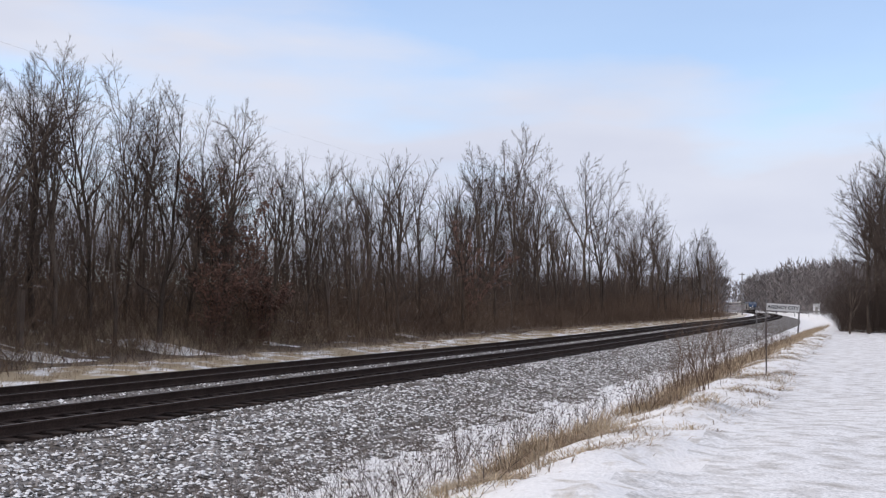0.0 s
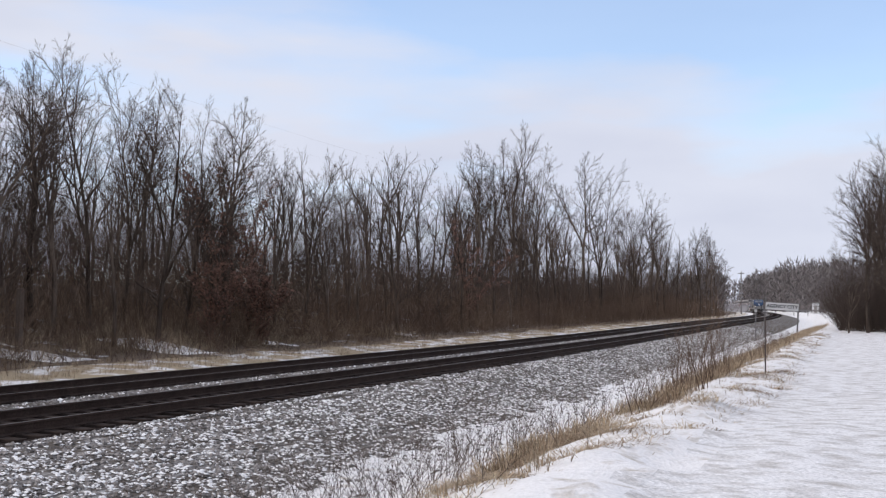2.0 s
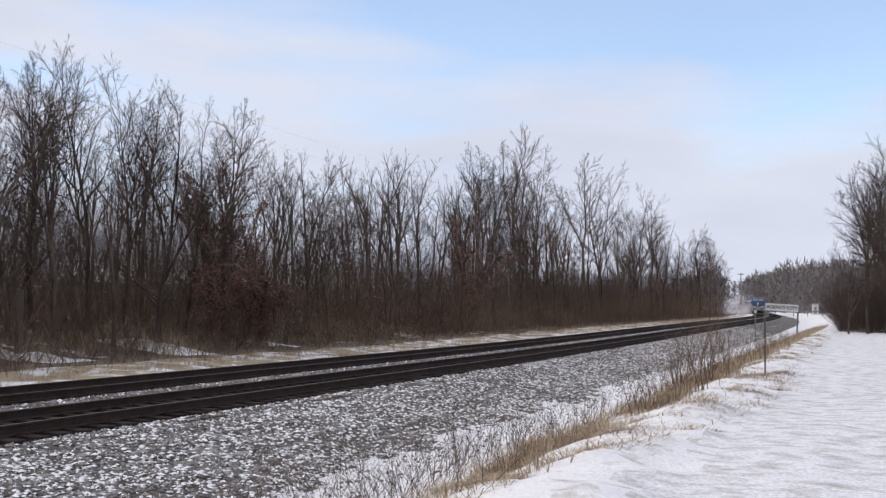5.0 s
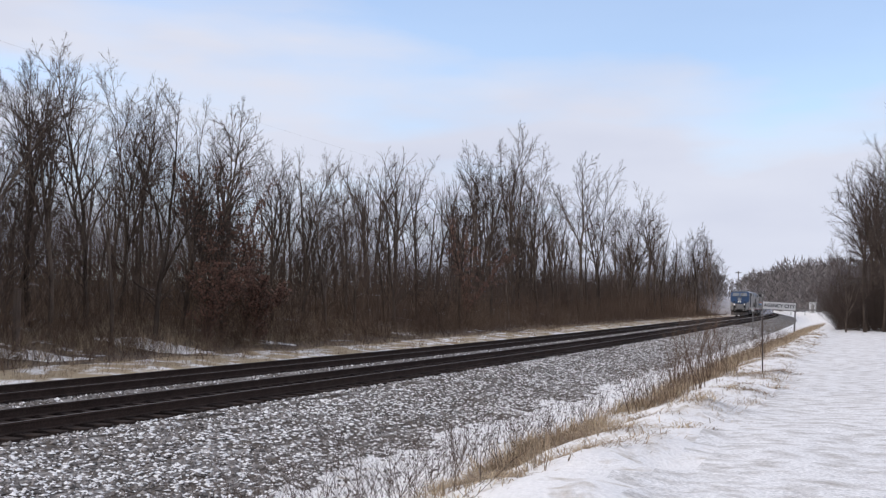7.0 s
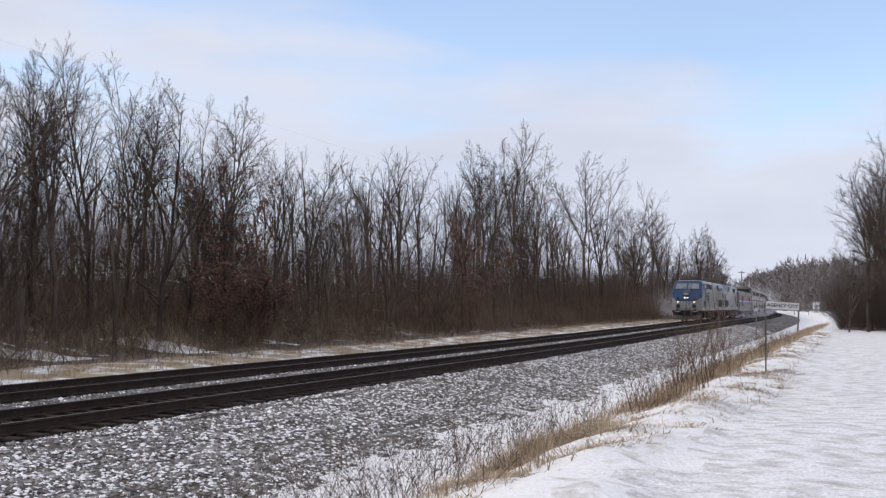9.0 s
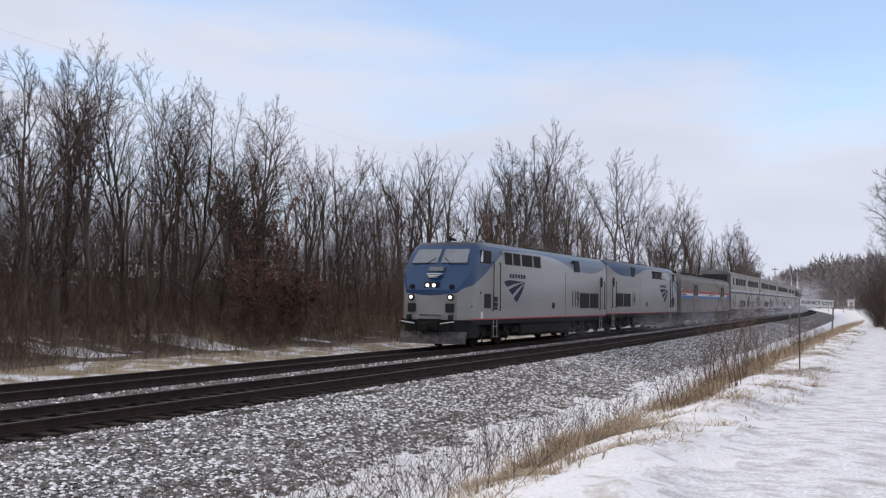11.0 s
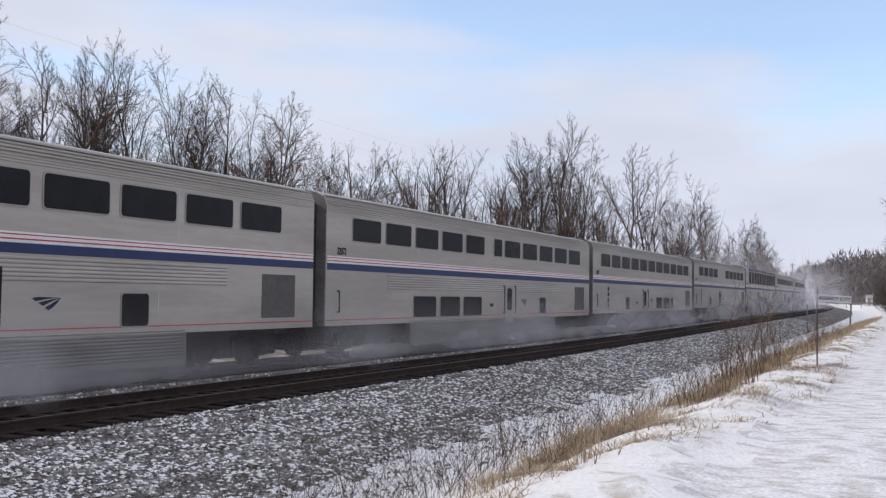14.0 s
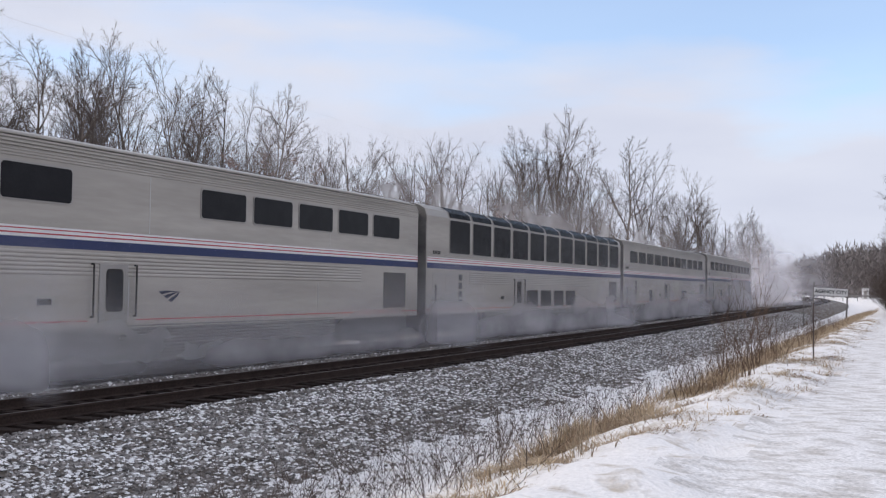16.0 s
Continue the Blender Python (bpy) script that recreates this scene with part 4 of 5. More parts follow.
LAST_A = two_level_car("coach_car", "stainless two-level coach behind the lounge car", run(1.75, 11), [(6.5, 7.3), (16.3, 18.0)], 11.35)
LAST_B = two_level_car("coach_car", "stainless two-level coach at the train's end", run(1.75, 11), [(6.5, 7.3), (16.3, 18.0)], 11.35)


# ---- trees and brush ----
def grow(seed, H, spread=1.0, leaders=3, fork=0.35, dense=1.0, flare=1.0):
    """Bare tree: a trunk that forks into leaders, their boughs and branches, and the fine twigs, each as verts and faces."""
    rnd = random.Random(seed)
    tv, tf, cv, cf = [], [], [], []

    def tube(V, F, pts, radii, n):
        base = len(V)
        for i, (p, r) in enumerate(zip(pts, radii)):
            d = (pts[min(i + 1, len(pts) - 1)] - pts[max(i - 1, 0)]).normalized()
            u = d.orthogonal().normalized()
            w = d.cross(u)
            for k in range(n):
                a = 2 * math.pi * k / n
                V.append(tuple(p + (u * math.cos(a) + w * math.sin(a)) * r))
        for i in range(len(pts) - 1):
            for k in range(n):
                F.append((base + i * n + k, base + i * n + (k + 1) % n, base + (i + 1) * n + (k + 1) % n, base + (i + 1) * n + k))

    def spike(p, q, r):
        b = len(cv)
        d = (q - p).normalized()
        u = d.orthogonal().normalized() * r
        w = d.cross(u)
        cv.extend([tuple(p + u), tuple(p - u * 0.5 + w * 0.87), tuple(p - u * 0.5 - w * 0.87), tuple(q)])
        cf.extend([(b, b + 1, b + 3), (b + 1, b + 2, b + 3), (b + 2, b, b + 3)])

    def path(p, d, length, n, wob, up):
        pts = [p]
        for i in range(n):
            d = (d + Vector((rnd.gauss(0, wob), rnd.gauss(0, wob), rnd.gauss(0, wob) + up))).normalized()
            pts.append(pts[-1] + d * length / n)
        return pts

    def aside(d, angle, az):
        u = d.orthogonal().normalized()
        w = d.cross(u)
        return (d * math.cos(angle) + (u * math.cos(az) + w * math.sin(az)) * math.sin(angle)).normalized()

    def sprig(p, d, L):
        """The last twigs, each with a shorter one beside it."""
        q = p + d * L
        spike(p, q, 0.0085)
        for _ in range(2 if dense > 0.8 else 0):
            m = p.lerp(q, rnd.uniform(0.25, 0.75))
            spike(m, m + aside(d, rnd.uniform(0.4, 0.9), rnd.uniform(0, 6.3)) * L * rnd.uniform(0.35, 0.7), 0.0065)

    def branch(p, d, L, r):
        pts = path(p, d, L, 3, 0.13, 0.05)
        tube(cv, cf, pts, [r, r * 0.75, r * 0.5, 0.006], 3)
        k = max(3, int(5.5 * dense))
        for j in range(k):
            u = 0.2 + 0.8 * (j + rnd.random()) / k
            i = min(2, int(u * 3))
            dd = (pts[i + 1] - pts[i]).normalized()
            sprig(pts[i].lerp(pts[i + 1], u * 3 - i), aside(dd, rnd.uniform(0.25, 0.85), j * 2.4 + rnd.gauss(0, 0.6)), L * (0.62 - 0.28 * u) * rnd.uniform(0.7, 1.25))
        sprig(pts[-1], (pts[-1] - pts[-2]).normalized(), L * 0.3)

    def bough(p, d, L, r):
        pts = path(p, d, L, 4, 0.12, 0.06)
        tube(tv, tf, pts, [r * (1 - 0.2 * i) + 0.004 for i in range(5)], 4)
        k = max(3, int(6.5 * dense))
        for j in range(k):
            u = 0.22 + 0.78 * (j + rnd.random()) / k
            i = min(3, int(u * 4))
            dd = (pts[i + 1] - pts[i]).normalized()
            branch(pts[i].lerp(pts[i + 1], u * 4 - i), aside(dd, rnd.uniform(0.35, 0.85), j * 2.4 + rnd.gauss(0, 0.5)), L * (0.58 - 0.28 * u) * rnd.uniform(0.75, 1.2), r * (0.5 - 0.2 * u) + 0.004)
        branch(pts[-1], (pts[-1] - pts[-2]).normalized(), L * 0.35, r * 0.25)

    r0 = 0.0098 * H + 0.02
    trunk = path(Vector((0, 0, -0.3)), Vector((rnd.gauss(0, 0.06), rnd.gauss(0, 0.06), 1)).normalized(), H * fork + 0.3, 6, 0.045, 0.03)
    tube(tv, tf, trunk, [r0 * 1.25] + [r0 * (1 - 0.05 * i) for i in range(1, 7)], 7)
    for k in range(int(5 * dense)):       # low side boughs
        u = rnd.uniform(0.45, 0.98)
        i = min(5, int(u * 6))
        bough(trunk[i].lerp(trunk[i + 1], u * 6 - i), aside((trunk[i + 1] - trunk[i]).normalized(), rnd.uniform(0.7, 1.15), rnd.uniform(0, 6.3)), H * rnd.uniform(0.12, 0.22) * spread, r0 * 0.25)
    for k in range(leaders):
        az = 2 * math.pi * k / leaders + rnd.gauss(0, 0.4)
        tilt = rnd.uniform(0.22, 0.50) * spread * flare if k else 0.07
        d = aside((trunk[-1] - trunk[-2]).normalized(), tilt, az)
        L = H * (1 - fork) * (0.93 if k == 0 else rnd.uniform(0.72, 0.93))
        pts = path(trunk[-1] if k < 2 else trunk[-2], d, L, 8, 0.075, 0.035)
        rl = r0 * (0.68 if k == 0 else rnd.uniform(0.42, 0.6))
        tube(tv, tf, pts, [rl * (1 - 0.88 * i / 8) for i in range(9)], 5)
        n = int(10 * dense)
        for j in range(n):
            u = 0.12 + 0.86 * (j + rnd.random()) / n
            i = min(7, int(u * 8))
            dd = (pts[i + 1] - pts[i]).normalized()
            bough(pts[i].lerp(pts[i + 1], u * 8 - i), aside(dd, rnd.uniform(0.4, 0.85), j * 2.4 + rnd.gauss(0, 0.5)), L * (0.46 - 0.25 * u) * rnd.uniform(0.8, 1.25) * (0.6 + 0.4 * spread), rl * (1 - 0.85 * u) * 0.5 + 0.006)
    top = max(v[2] for v in cv)
    k = (H + 0.9) / top
    return [(x * k, y * k, z * k) for x, y, z in tv], tf, [(x * k, y * k, z * k) for x, y, z in cv], cf


def tree(seed, H, label, **kw):
    tv, tf, cv, cf = grow(seed, H, **kw)
    o = thing("tree", label, "tree", "woods")
    raw("trunk", tv, tf, M_BARK, o)
    raw("crown", cv, cf, M_TWIG, o)
    return o


# seven full kinds for the edge of the wood, five sparser ones for its depth
KINDS = [tree(11 + i, 12.0, "bare grey-brown deciduous tree in winter", spread=s, leaders=l, fork=f) for i, (s, l, f) in enumerate(
    ((0.9, 3, 0.36), (1.1, 4, 0.30), (0.75, 2, 0.42), (1.0, 3, 0.28), (1.25, 4, 0.24), (0.8, 3, 0.45), (1.05, 3, 0.38)))]
KINDS += [tree(41 + i, 12.0, "slender bare tree within the winter wood", spread=s, leaders=l, fork=f, dense=0.5) for i, (s, l, f) in enumerate(
    ((0.8, 2, 0.45), (0.95, 3, 0.4), (0.7, 2, 0.5), (1.05, 3, 0.34), (0.85, 2, 0.38)))]
USED = set()


def plant(kind, x, y, h, rnd, label=""):
    """Puts a tree of that kind with its foot at (x, y) and its tip h above the rails."""
    q = y - bend(x)
    z = height(x, q)
    s = (h - z) / 12.9
    m = pose(x, y, z, 0, 0, rnd.uniform(0, 360))
    if kind not in USED:
        USED.add(kind)
        o = KINDS[kind]
        o.matrix_basis = m
    else:
        o = copy_thing(KINDS[kind], m)
    w = s * rnd.uniform(0.9, 1.1)
    o.scale = (w, w, s)
    if label:
        tagged(o, label)
    return o


TIPS = [(22.0, 28.5, 11.0), (24.5, 31.0, 11.8), (26.5, 28.2, 10.5), (27.5, 33.5, 11.8), (29.5, 30.3, 10.4), (31.7, 31.2, 11.4), (30.2, 28.7, 11.7), (33.7, 30.1, 12.6), (38.5, 32.4, 13.8), (39.9, 32.4, 12.5), (35.3, 27.8, 11.2), (37.7, 28.2, 11.4), (42.9, 29.6, 12.3), (47.7, 29.7, 10.8), (53.1, 30.9, 11.3), (51.5, 28.7, 9.7), (58.8, 31.1, 10.9), (57.9, 27.1, 11.5), (68.7, 30.4, 11.1), (79.0, 29.5, 17.4), (81.0, 28.7, 17.3), (93.9, 31.2, 19.9), (97.4, 29.7, 18.8),
        (121.5, 31.6, 20.9),
        (137.4, 33.3, 21.8),
        (145.4, 30.7, 20.0),
        (162.7, 30.7, 19.1),
        (190.0, 27.5, 17.9), (215.0, 29.0, 18.9), (236.0, 30.5, 18.4)]
rnd = random.Random(21)
for i, (x, y, h) in enumerate(TIPS):
    plant(i % 7, x, y, h * (0.90 if 75 < x < 90 else 1.0 if x > 90 else 1.05 if x < 37 else 1.0), rnd)


def skyline(x):
    """Mean tree top above the rails along the wood."""
    pts = [(15, 10.5), (30, 10.8), (45, 10.5), (75, 10.0), (85, 14.5), (120, 17), (165, 17.5), (240, 15.5)]
    for (a, za), (b, zb) in zip(pts, pts[1:]):
        if x <= b:
            return za + (zb - za) * max(0, x - a) / (b - a)
    return 15.5


for i in range(160):
    x = 14 + 230 * ((i + rnd.random()) / 160) ** 1.2
    q = 26.5 + rnd.random() ** 1.4 * 24
    plant(7 + rnd.randrange(5) if i % 4 else rnd.randrange(7), x, q + bend(x), skyline(x) * rnd.uniform(0.55, 0.95) * (1 + (q - 28) * 0.008), rnd)
for i in range(84):
    x = 14 + 110 * ((i + rnd.random()) / 84) ** 1.2
    q = 33 + rnd.random() * 34
    plant(7 + rnd.randrange(5), x, q + bend(x), skyline(x) * rnd.uniform(0.75, 1.0) * (1 + (q - 28) * 0.012), rnd)
# trees beside the lane
for x, y, h in ((73, 0.8, 7.5), (74, -0.4, 10.5), (75, -1.6, 13.5), (77, -0.6, 11.5), (78, -2.6, 15.5), (80, -3.8, 17.5), (84, -1.2, 13.5), (88, -4.0, 17), (95, -1.8, 15), (104, -1.5, 15), (116, -1.2, 15), (130, -2.5, 16), (76, -5.0, 17.5), (82, -6.5, 19)):
    plant(rnd.randrange(7), x, y, h, rnd, "bare tree at the end of the snowy lane")


def brush(name, label, area, count, tall, material, rnd, lean=0.35, thick=0.012, arms=2, patch=0.0):
    """Thin bare branching stems over a stretch of ground, past counting."""
    V, F = [], []
    for _ in range(count):
        x, q = area(rnd)
        if clear(x, q) < rnd.uniform(0.5, 1.3):
            continue
        z = height(x, q)
        y = q + bend(x)
        L = rnd.uniform(*tall) * (0.72 if 74 < x < 125 and q > 25 else 1.0) * (1 + patch * noise.noise((x * 0.16, q * 0.16, 9)))
        d = Vector((rnd.gauss(0, lean), rnd.gauss(0, lean), 1)).normalized()
        p = Vector((x, y, z - 0.05))
        for k in range(arms + 1):
            u = rnd.uniform(0.25, 0.9)
            a, dd, ll = (p, d, L) if k == 0 else (p + d * L * u, (d + Vector((rnd.gauss(0, 0.7), rnd.gauss(0, 0.7), 0.1))).normalized(), L * rnd.uniform(0.25, 0.65))
            b = len(V)
            r = thick * (1 if k == 0 else 0.6) * rnd.uniform(0.6, 1.3)
            V.extend([(a.x + r, a.y, a.z), (a.x - r * 0.5, a.y + r * 0.87, a.z), (a.x - r * 0.5, a.y - r * 0.87, a.z), tuple(a + dd * ll)])
            F.extend([(b, b + 1, b + 3), (b + 1, b + 2, b + 3), (b + 2, b, b + 3)])
    return tagged(raw(name, V, F, material), label, "brush", kind="stuff")


brush("understory_brush", "dense brown leafless brush beneath the wood", lambda r: (12 + 235 * r.random() ** 1.15, 25.6 + 28 * r.random() ** 1.5), 23000, (0.8, 4.4), M_BRUSH, random.Random(4), lean=0.75, arms=4, thick=0.011, patch=0.9)
brush("edge_brush", "low tangled brush along the foot of the bank", lambda r: (12 + 225 * r.random() ** 1.2, 22.6 + 5.0 * r.random() ** 0.8), 12000, (0.3, 1.6), M_BRUSH, random.Random(24), lean=0.8, arms=4, thick=0.010, patch=0.8)
brush("bank_brush", "tangled brown brush covering the wooded bank", lambda r: (13 + 130 * r.random() ** 1.3, 25.5 + 11 * r.random()), 11000, (0.5, 2.2), M_BRUSH, random.Random(25), lean=0.95, arms=5, thick=0.011, patch=0.6)
brush("thicket", "tall leafless thicket filling the wood", lambda r: (13 + 200 * r.random() ** 1.6, 29 + 26 * r.random()), 9500, (2.6, 7.0), M_TWIG, random.Random(14), lean=0.3, arms=7, thick=0.013, patch=0.6)
brush("lane_end_brush", "dense leafless thicket beyond the lane", lambda r: (lambda u, v: (73 + 9 * noise.noise((v * 5, 3, 1)) ** 2 + 7 * (1 - v) ** 3 + 70 * u ** 1.6, 1.6 - 17 * v ** 1.2))(r.random(), r.random()), 8500, (0.8, 4.6), M_TWIG, random.Random(6), lean=0.6, arms=8, thick=0.010, patch=0.6)
brush("weed_stems", "thin grey weed stems along the ditch", lambda r: (7 + 15 * r.random() ** 1.3, r.gauss(5.7, 1.0)), 560, (0.35, 1.05), M_TWIG, random.Random(7), lean=0.5, arms=5, thick=0.0058)
brush("far_weed_stems", "brown weed stems along the ditch", lambda r: (18 + 40 * r.random() ** 1.3, r.gauss(3.7, 0.5)), 520, (0.3, 1.1), M_BRUSH, random.Random(17), lean=0.25, arms=4, thick=0.006)


def shrub(x, q, tall, stems, seed, label):
    r = random.Random(seed)
    o = thing("shrub", label, "shrub", "shrubs by the ditch")
    o.matrix_basis = pose(x, q, height(x, q))
    for _ in range(stems):
        V, F = [], []
        d = Vector((r.gauss(0, 0.28), r.gauss(0, 0.28), 1)).normalized()
        p, L = Vector((r.gauss(0, 0.12), r.gauss(0, 0.12), -0.05)), tall * r.uniform(0.6, 1.0)
        todo = [(p, d, L, 0.011, 0)]
        while todo:
            p, d, L, rad, lev = todo.pop()
            pts = [p]
            for i in range(4):
                d = (d + Vector((r.gauss(0, 0.12), r.gauss(0, 0.12), r.gauss(0.03, 0.08)))).normalized()
                pts.append(pts[-1] + d * L / 4)
                if lev < 2 and i:
                    todo.append((pts[-1], (d + Vector((r.gauss(0, 0.55), r.gauss(0, 0.55), 0.1))).normalized(), L * r.uniform(0.25, 0.5), rad * 0.6, lev + 1))
            b = len(V)
            for i, s in enumerate(pts):
                k = rad * (1 - 0.8 * i / 4)
                V += [(s.x + k, s.y, s.z), (s.x - k * 0.5, s.y + k * 0.87, s.z), (s.x - k * 0.5, s.y - k * 0.87, s.z)]
            F += [(b + i * 3 + j, b + i * 3 + (j + 1) % 3, b + i * 3 + 3 + (j + 1) % 3, b + i * 3 + 3 + j) for i in range(4) for j in range(3)]
        raw("stem", V, F, M_BRUSH, o)


shrub(19.9, 2.85, 1.75, 7, 1, "bare brown shrub on the ditch bank")
shrub(21.5, 3.6, 1.7, 6, 2, "bare twiggy shrub leaning over the ditch")
shrub(17.0, 3.4, 1.1, 3, 3, "few bare stems rising from dry grass")
shrub(24.5, 3.3, 1.8, 7, 4, "bare brown shrub among dry grass")
shrub(30.0, 3.6, 1.9, 8, 5, "dense bare shrub among dry grass")
shrub(27.0, 4.0, 1.6, 6, 6, "bare twiggy shrub among dry grass")


def leafy(x, q, tall, seed, wide, label):
    """Young oak that kept its withered leaves."""
    o = tree(seed, tall, label, spread=1.3, leaders=3, fork=0.2, dense=0.62)
    o.matrix_basis = pose(x, q + bend(x), height(x, q))
    r = random.Random(seed)
    V, F = [], []
    crown = o.children[1].data.vertices
    n = len(crown)
    for _ in range(3200):
        p = crown[r.randrange(n)].co + Vector((r.gauss(0, 0.1), r.gauss(0, 0.1), r.gauss(0, 0.1)))
        if p.z > tall * wide:
            continue
        u = Vector((r.gauss(0, 1), r.gauss(0, 1), r.gauss(0, 1))).normalized() * 0.07
        w = u.orthogonal().normalized() * 0.042
        b = len(V)
        V += [tuple(p - u), tuple(p + w), tuple(p + u), tuple(p - w)]
        F.append((b, b + 1, b + 2, b + 3))
    raw("leaves", V, F, M_DEADLEAF, o)
    return o


leafy(38.5, 26.6, 8.8, 71, 0.92, "young oak with withered red-brown leaves")
leafy(41.0, 27.0, 6.0, 72, 0.9, "small oak with withered red-brown leaves")
leafy(71.0, 27.2, 8.6, 73, 0.95, "young oak with dark withered leaves")
leafy(37.0, 26.4, 3.6, 74, 1.0, "sapling with withered rust-red leaves")
leafy(40.0, 25.8, 3.2, 75, 1.0, "sapling with withered rust-red leaves")


def far_woods():
    """Wooded rise far beyond the curve: trunks under rounded crowns of twigs."""
    V, F = [], []
    r = random.Random(8)
    for k0 in range(900):
        far = k0 > 430
        x, y = (r.uniform(560, 640), r.uniform(-10, 165)) if far else (r.uniform(370, 520), r.uniform(-75, 135))
        if min(abs(y - FAR - bend(x)), abs(y - NEAR - bend(x))) < (5 if far else 9):
            continue
        top = (9.5 + 12 * max(0, min(1, (105 - y) / 75))) * (1.18 if far else 0.93) + r.gauss(0, 0.9)
        wide = top * r.uniform(0.20, 0.30)
        for k in range(135):
            low = k % 5 < 2
            a, e, u = r.uniform(0, 6.283), r.uniform(-1.2, 1.5), r.random() ** 0.4
            p = Vector((x + wide * u * math.cos(a) * math.cos(e), y + wide * u * math.sin(a) * math.cos(e), top * (r.uniform(0.0, 0.5) if low else 0.62 + 0.33 * u * math.sin(e))))
            d = Vector((r.gauss(0, 0.8), r.gauss(0, 0.8), 1)).normalized() * r.uniform(1.5, 4.0)
            s = r.uniform(0.13, 0.30)
            b = len(V)
            V.extend([(p.x, p.y - s, p.z), (p.x + s, p.y + s, p.z), (p.x + d.x, p.y + d.y, p.z + d.z)])
            F.append((b, b + 1, b + 2))
    return tagged(raw("far_woods", V, F, M_FARWOOD), "bare wooded rise in the haze beyond the curve", "woods", kind="stuff")


far_woods()


# ---- verge: grass, shrubs, stones ----
def grass(name, label, area, count, tall, rnd, bow=(0.2, 1.5), blades=14, wide=0.10):
    """Tufts of blades that lean outwards from each tuft's middle."""
    V, F = [], []
    for _ in range(count):
        x, q = area(rnd)
        size = rnd.uniform(0.55, 1.3)
        for _ in range(int(blades * size)):
            ox, oq = rnd.gauss(0, wide * size), rnd.gauss(0, wide * size)
            px, pq = x + ox, q + oq
            z = height(px, pq)
            y = pq + bend(px)
            L = rnd.uniform(*tall) * size
            a = math.atan2(oq, ox) + rnd.gauss(0, 0.8)
            lean = rnd.uniform(*bow)
            w = rnd.uniform(0.0025, 0.006)
            dx, dy = math.cos(a), math.sin(a)
            b = len(V)
            V.extend([(px - dy * w, y + dx * w, z - 0.02), (px + dy * w, y - dx * w, z - 0.02), (px + dx * L * lean * 0.4 + dy * w, y + dy * L * lean * 0.4 - dx * w, z + L * 0.6 * max(0.3, 1 - 0.35 * lean)), (px + dx * L * lean * 0.4 - dy * w, y + dy * L * lean * 0.4 + dx * w, z + L * 0.6 * max(0.3, 1 - 0.35 * lean)), (px + dx * L * lean, y + dy * L * lean, z + L * max(0.15, 1 - 0.5 * lean))])
            F.extend([(b, b + 1, b + 2, b + 3), (b + 3, b + 2, b + 4)])
    return tagged(raw(name, V, F, M_GRASS), label, "grass", kind="stuff")


def verge_line(x):
    """Middle of the tufted strip along the ditch bank."""
    return 3.5 + 0.17 * max(0.0, 16 - x) + 0.012 * max(0.0, x - 30)


def verge_spot(r):
    while True:
        x = 6 + 100 * r.random() ** 1.7
        q = r.gauss(verge_line(x) + 0.25, 0.42)
        if noise.noise((x * 0.55, q * 0.9, 5)) > 0.13:
            return x, q


def slope_spot(r):
    while True:
        x = 6 + 60 * r.random() ** 1.5
        q = verge_line(x) - 2.0 * r.random() ** 1.2
        if noise.noise((x * 1.1, q * 1.6, 15)) > 0.14:
            return x, q


grass("dry_grass", "tufts of dry straw-coloured grass on the snowy ditch bank", verge_spot, 900, (0.10, 0.42), random.Random(31), blades=34, wide=0.12)
grass("short_grass", "flattened dry grass poking through the snow", slope_spot, 1300, (0.07, 0.22), random.Random(33), (1.0, 2.4), blades=20, wide=0.16)
grass("lane_grass", "thick dry grass by the lane and the station sign", lambda r: (30 + 80 * r.random(), r.gauss(4.3, 0.7)), 1500, (0.15, 0.5), random.Random(35))
grass("far_grass", "strip of dry grass beyond the tracks", lambda r: (14 + 190 * r.random() ** 1.3, r.uniform(20.8, 24.4)), 2900, (0.1, 0.3), random.Random(32))
grass("bank_grass", "tall dry grass on the wooded bank", lambda r: (18 + 40 * r.random(), r.uniform(25, 38)), 2600, (0.3, 0.9), random.Random(34))


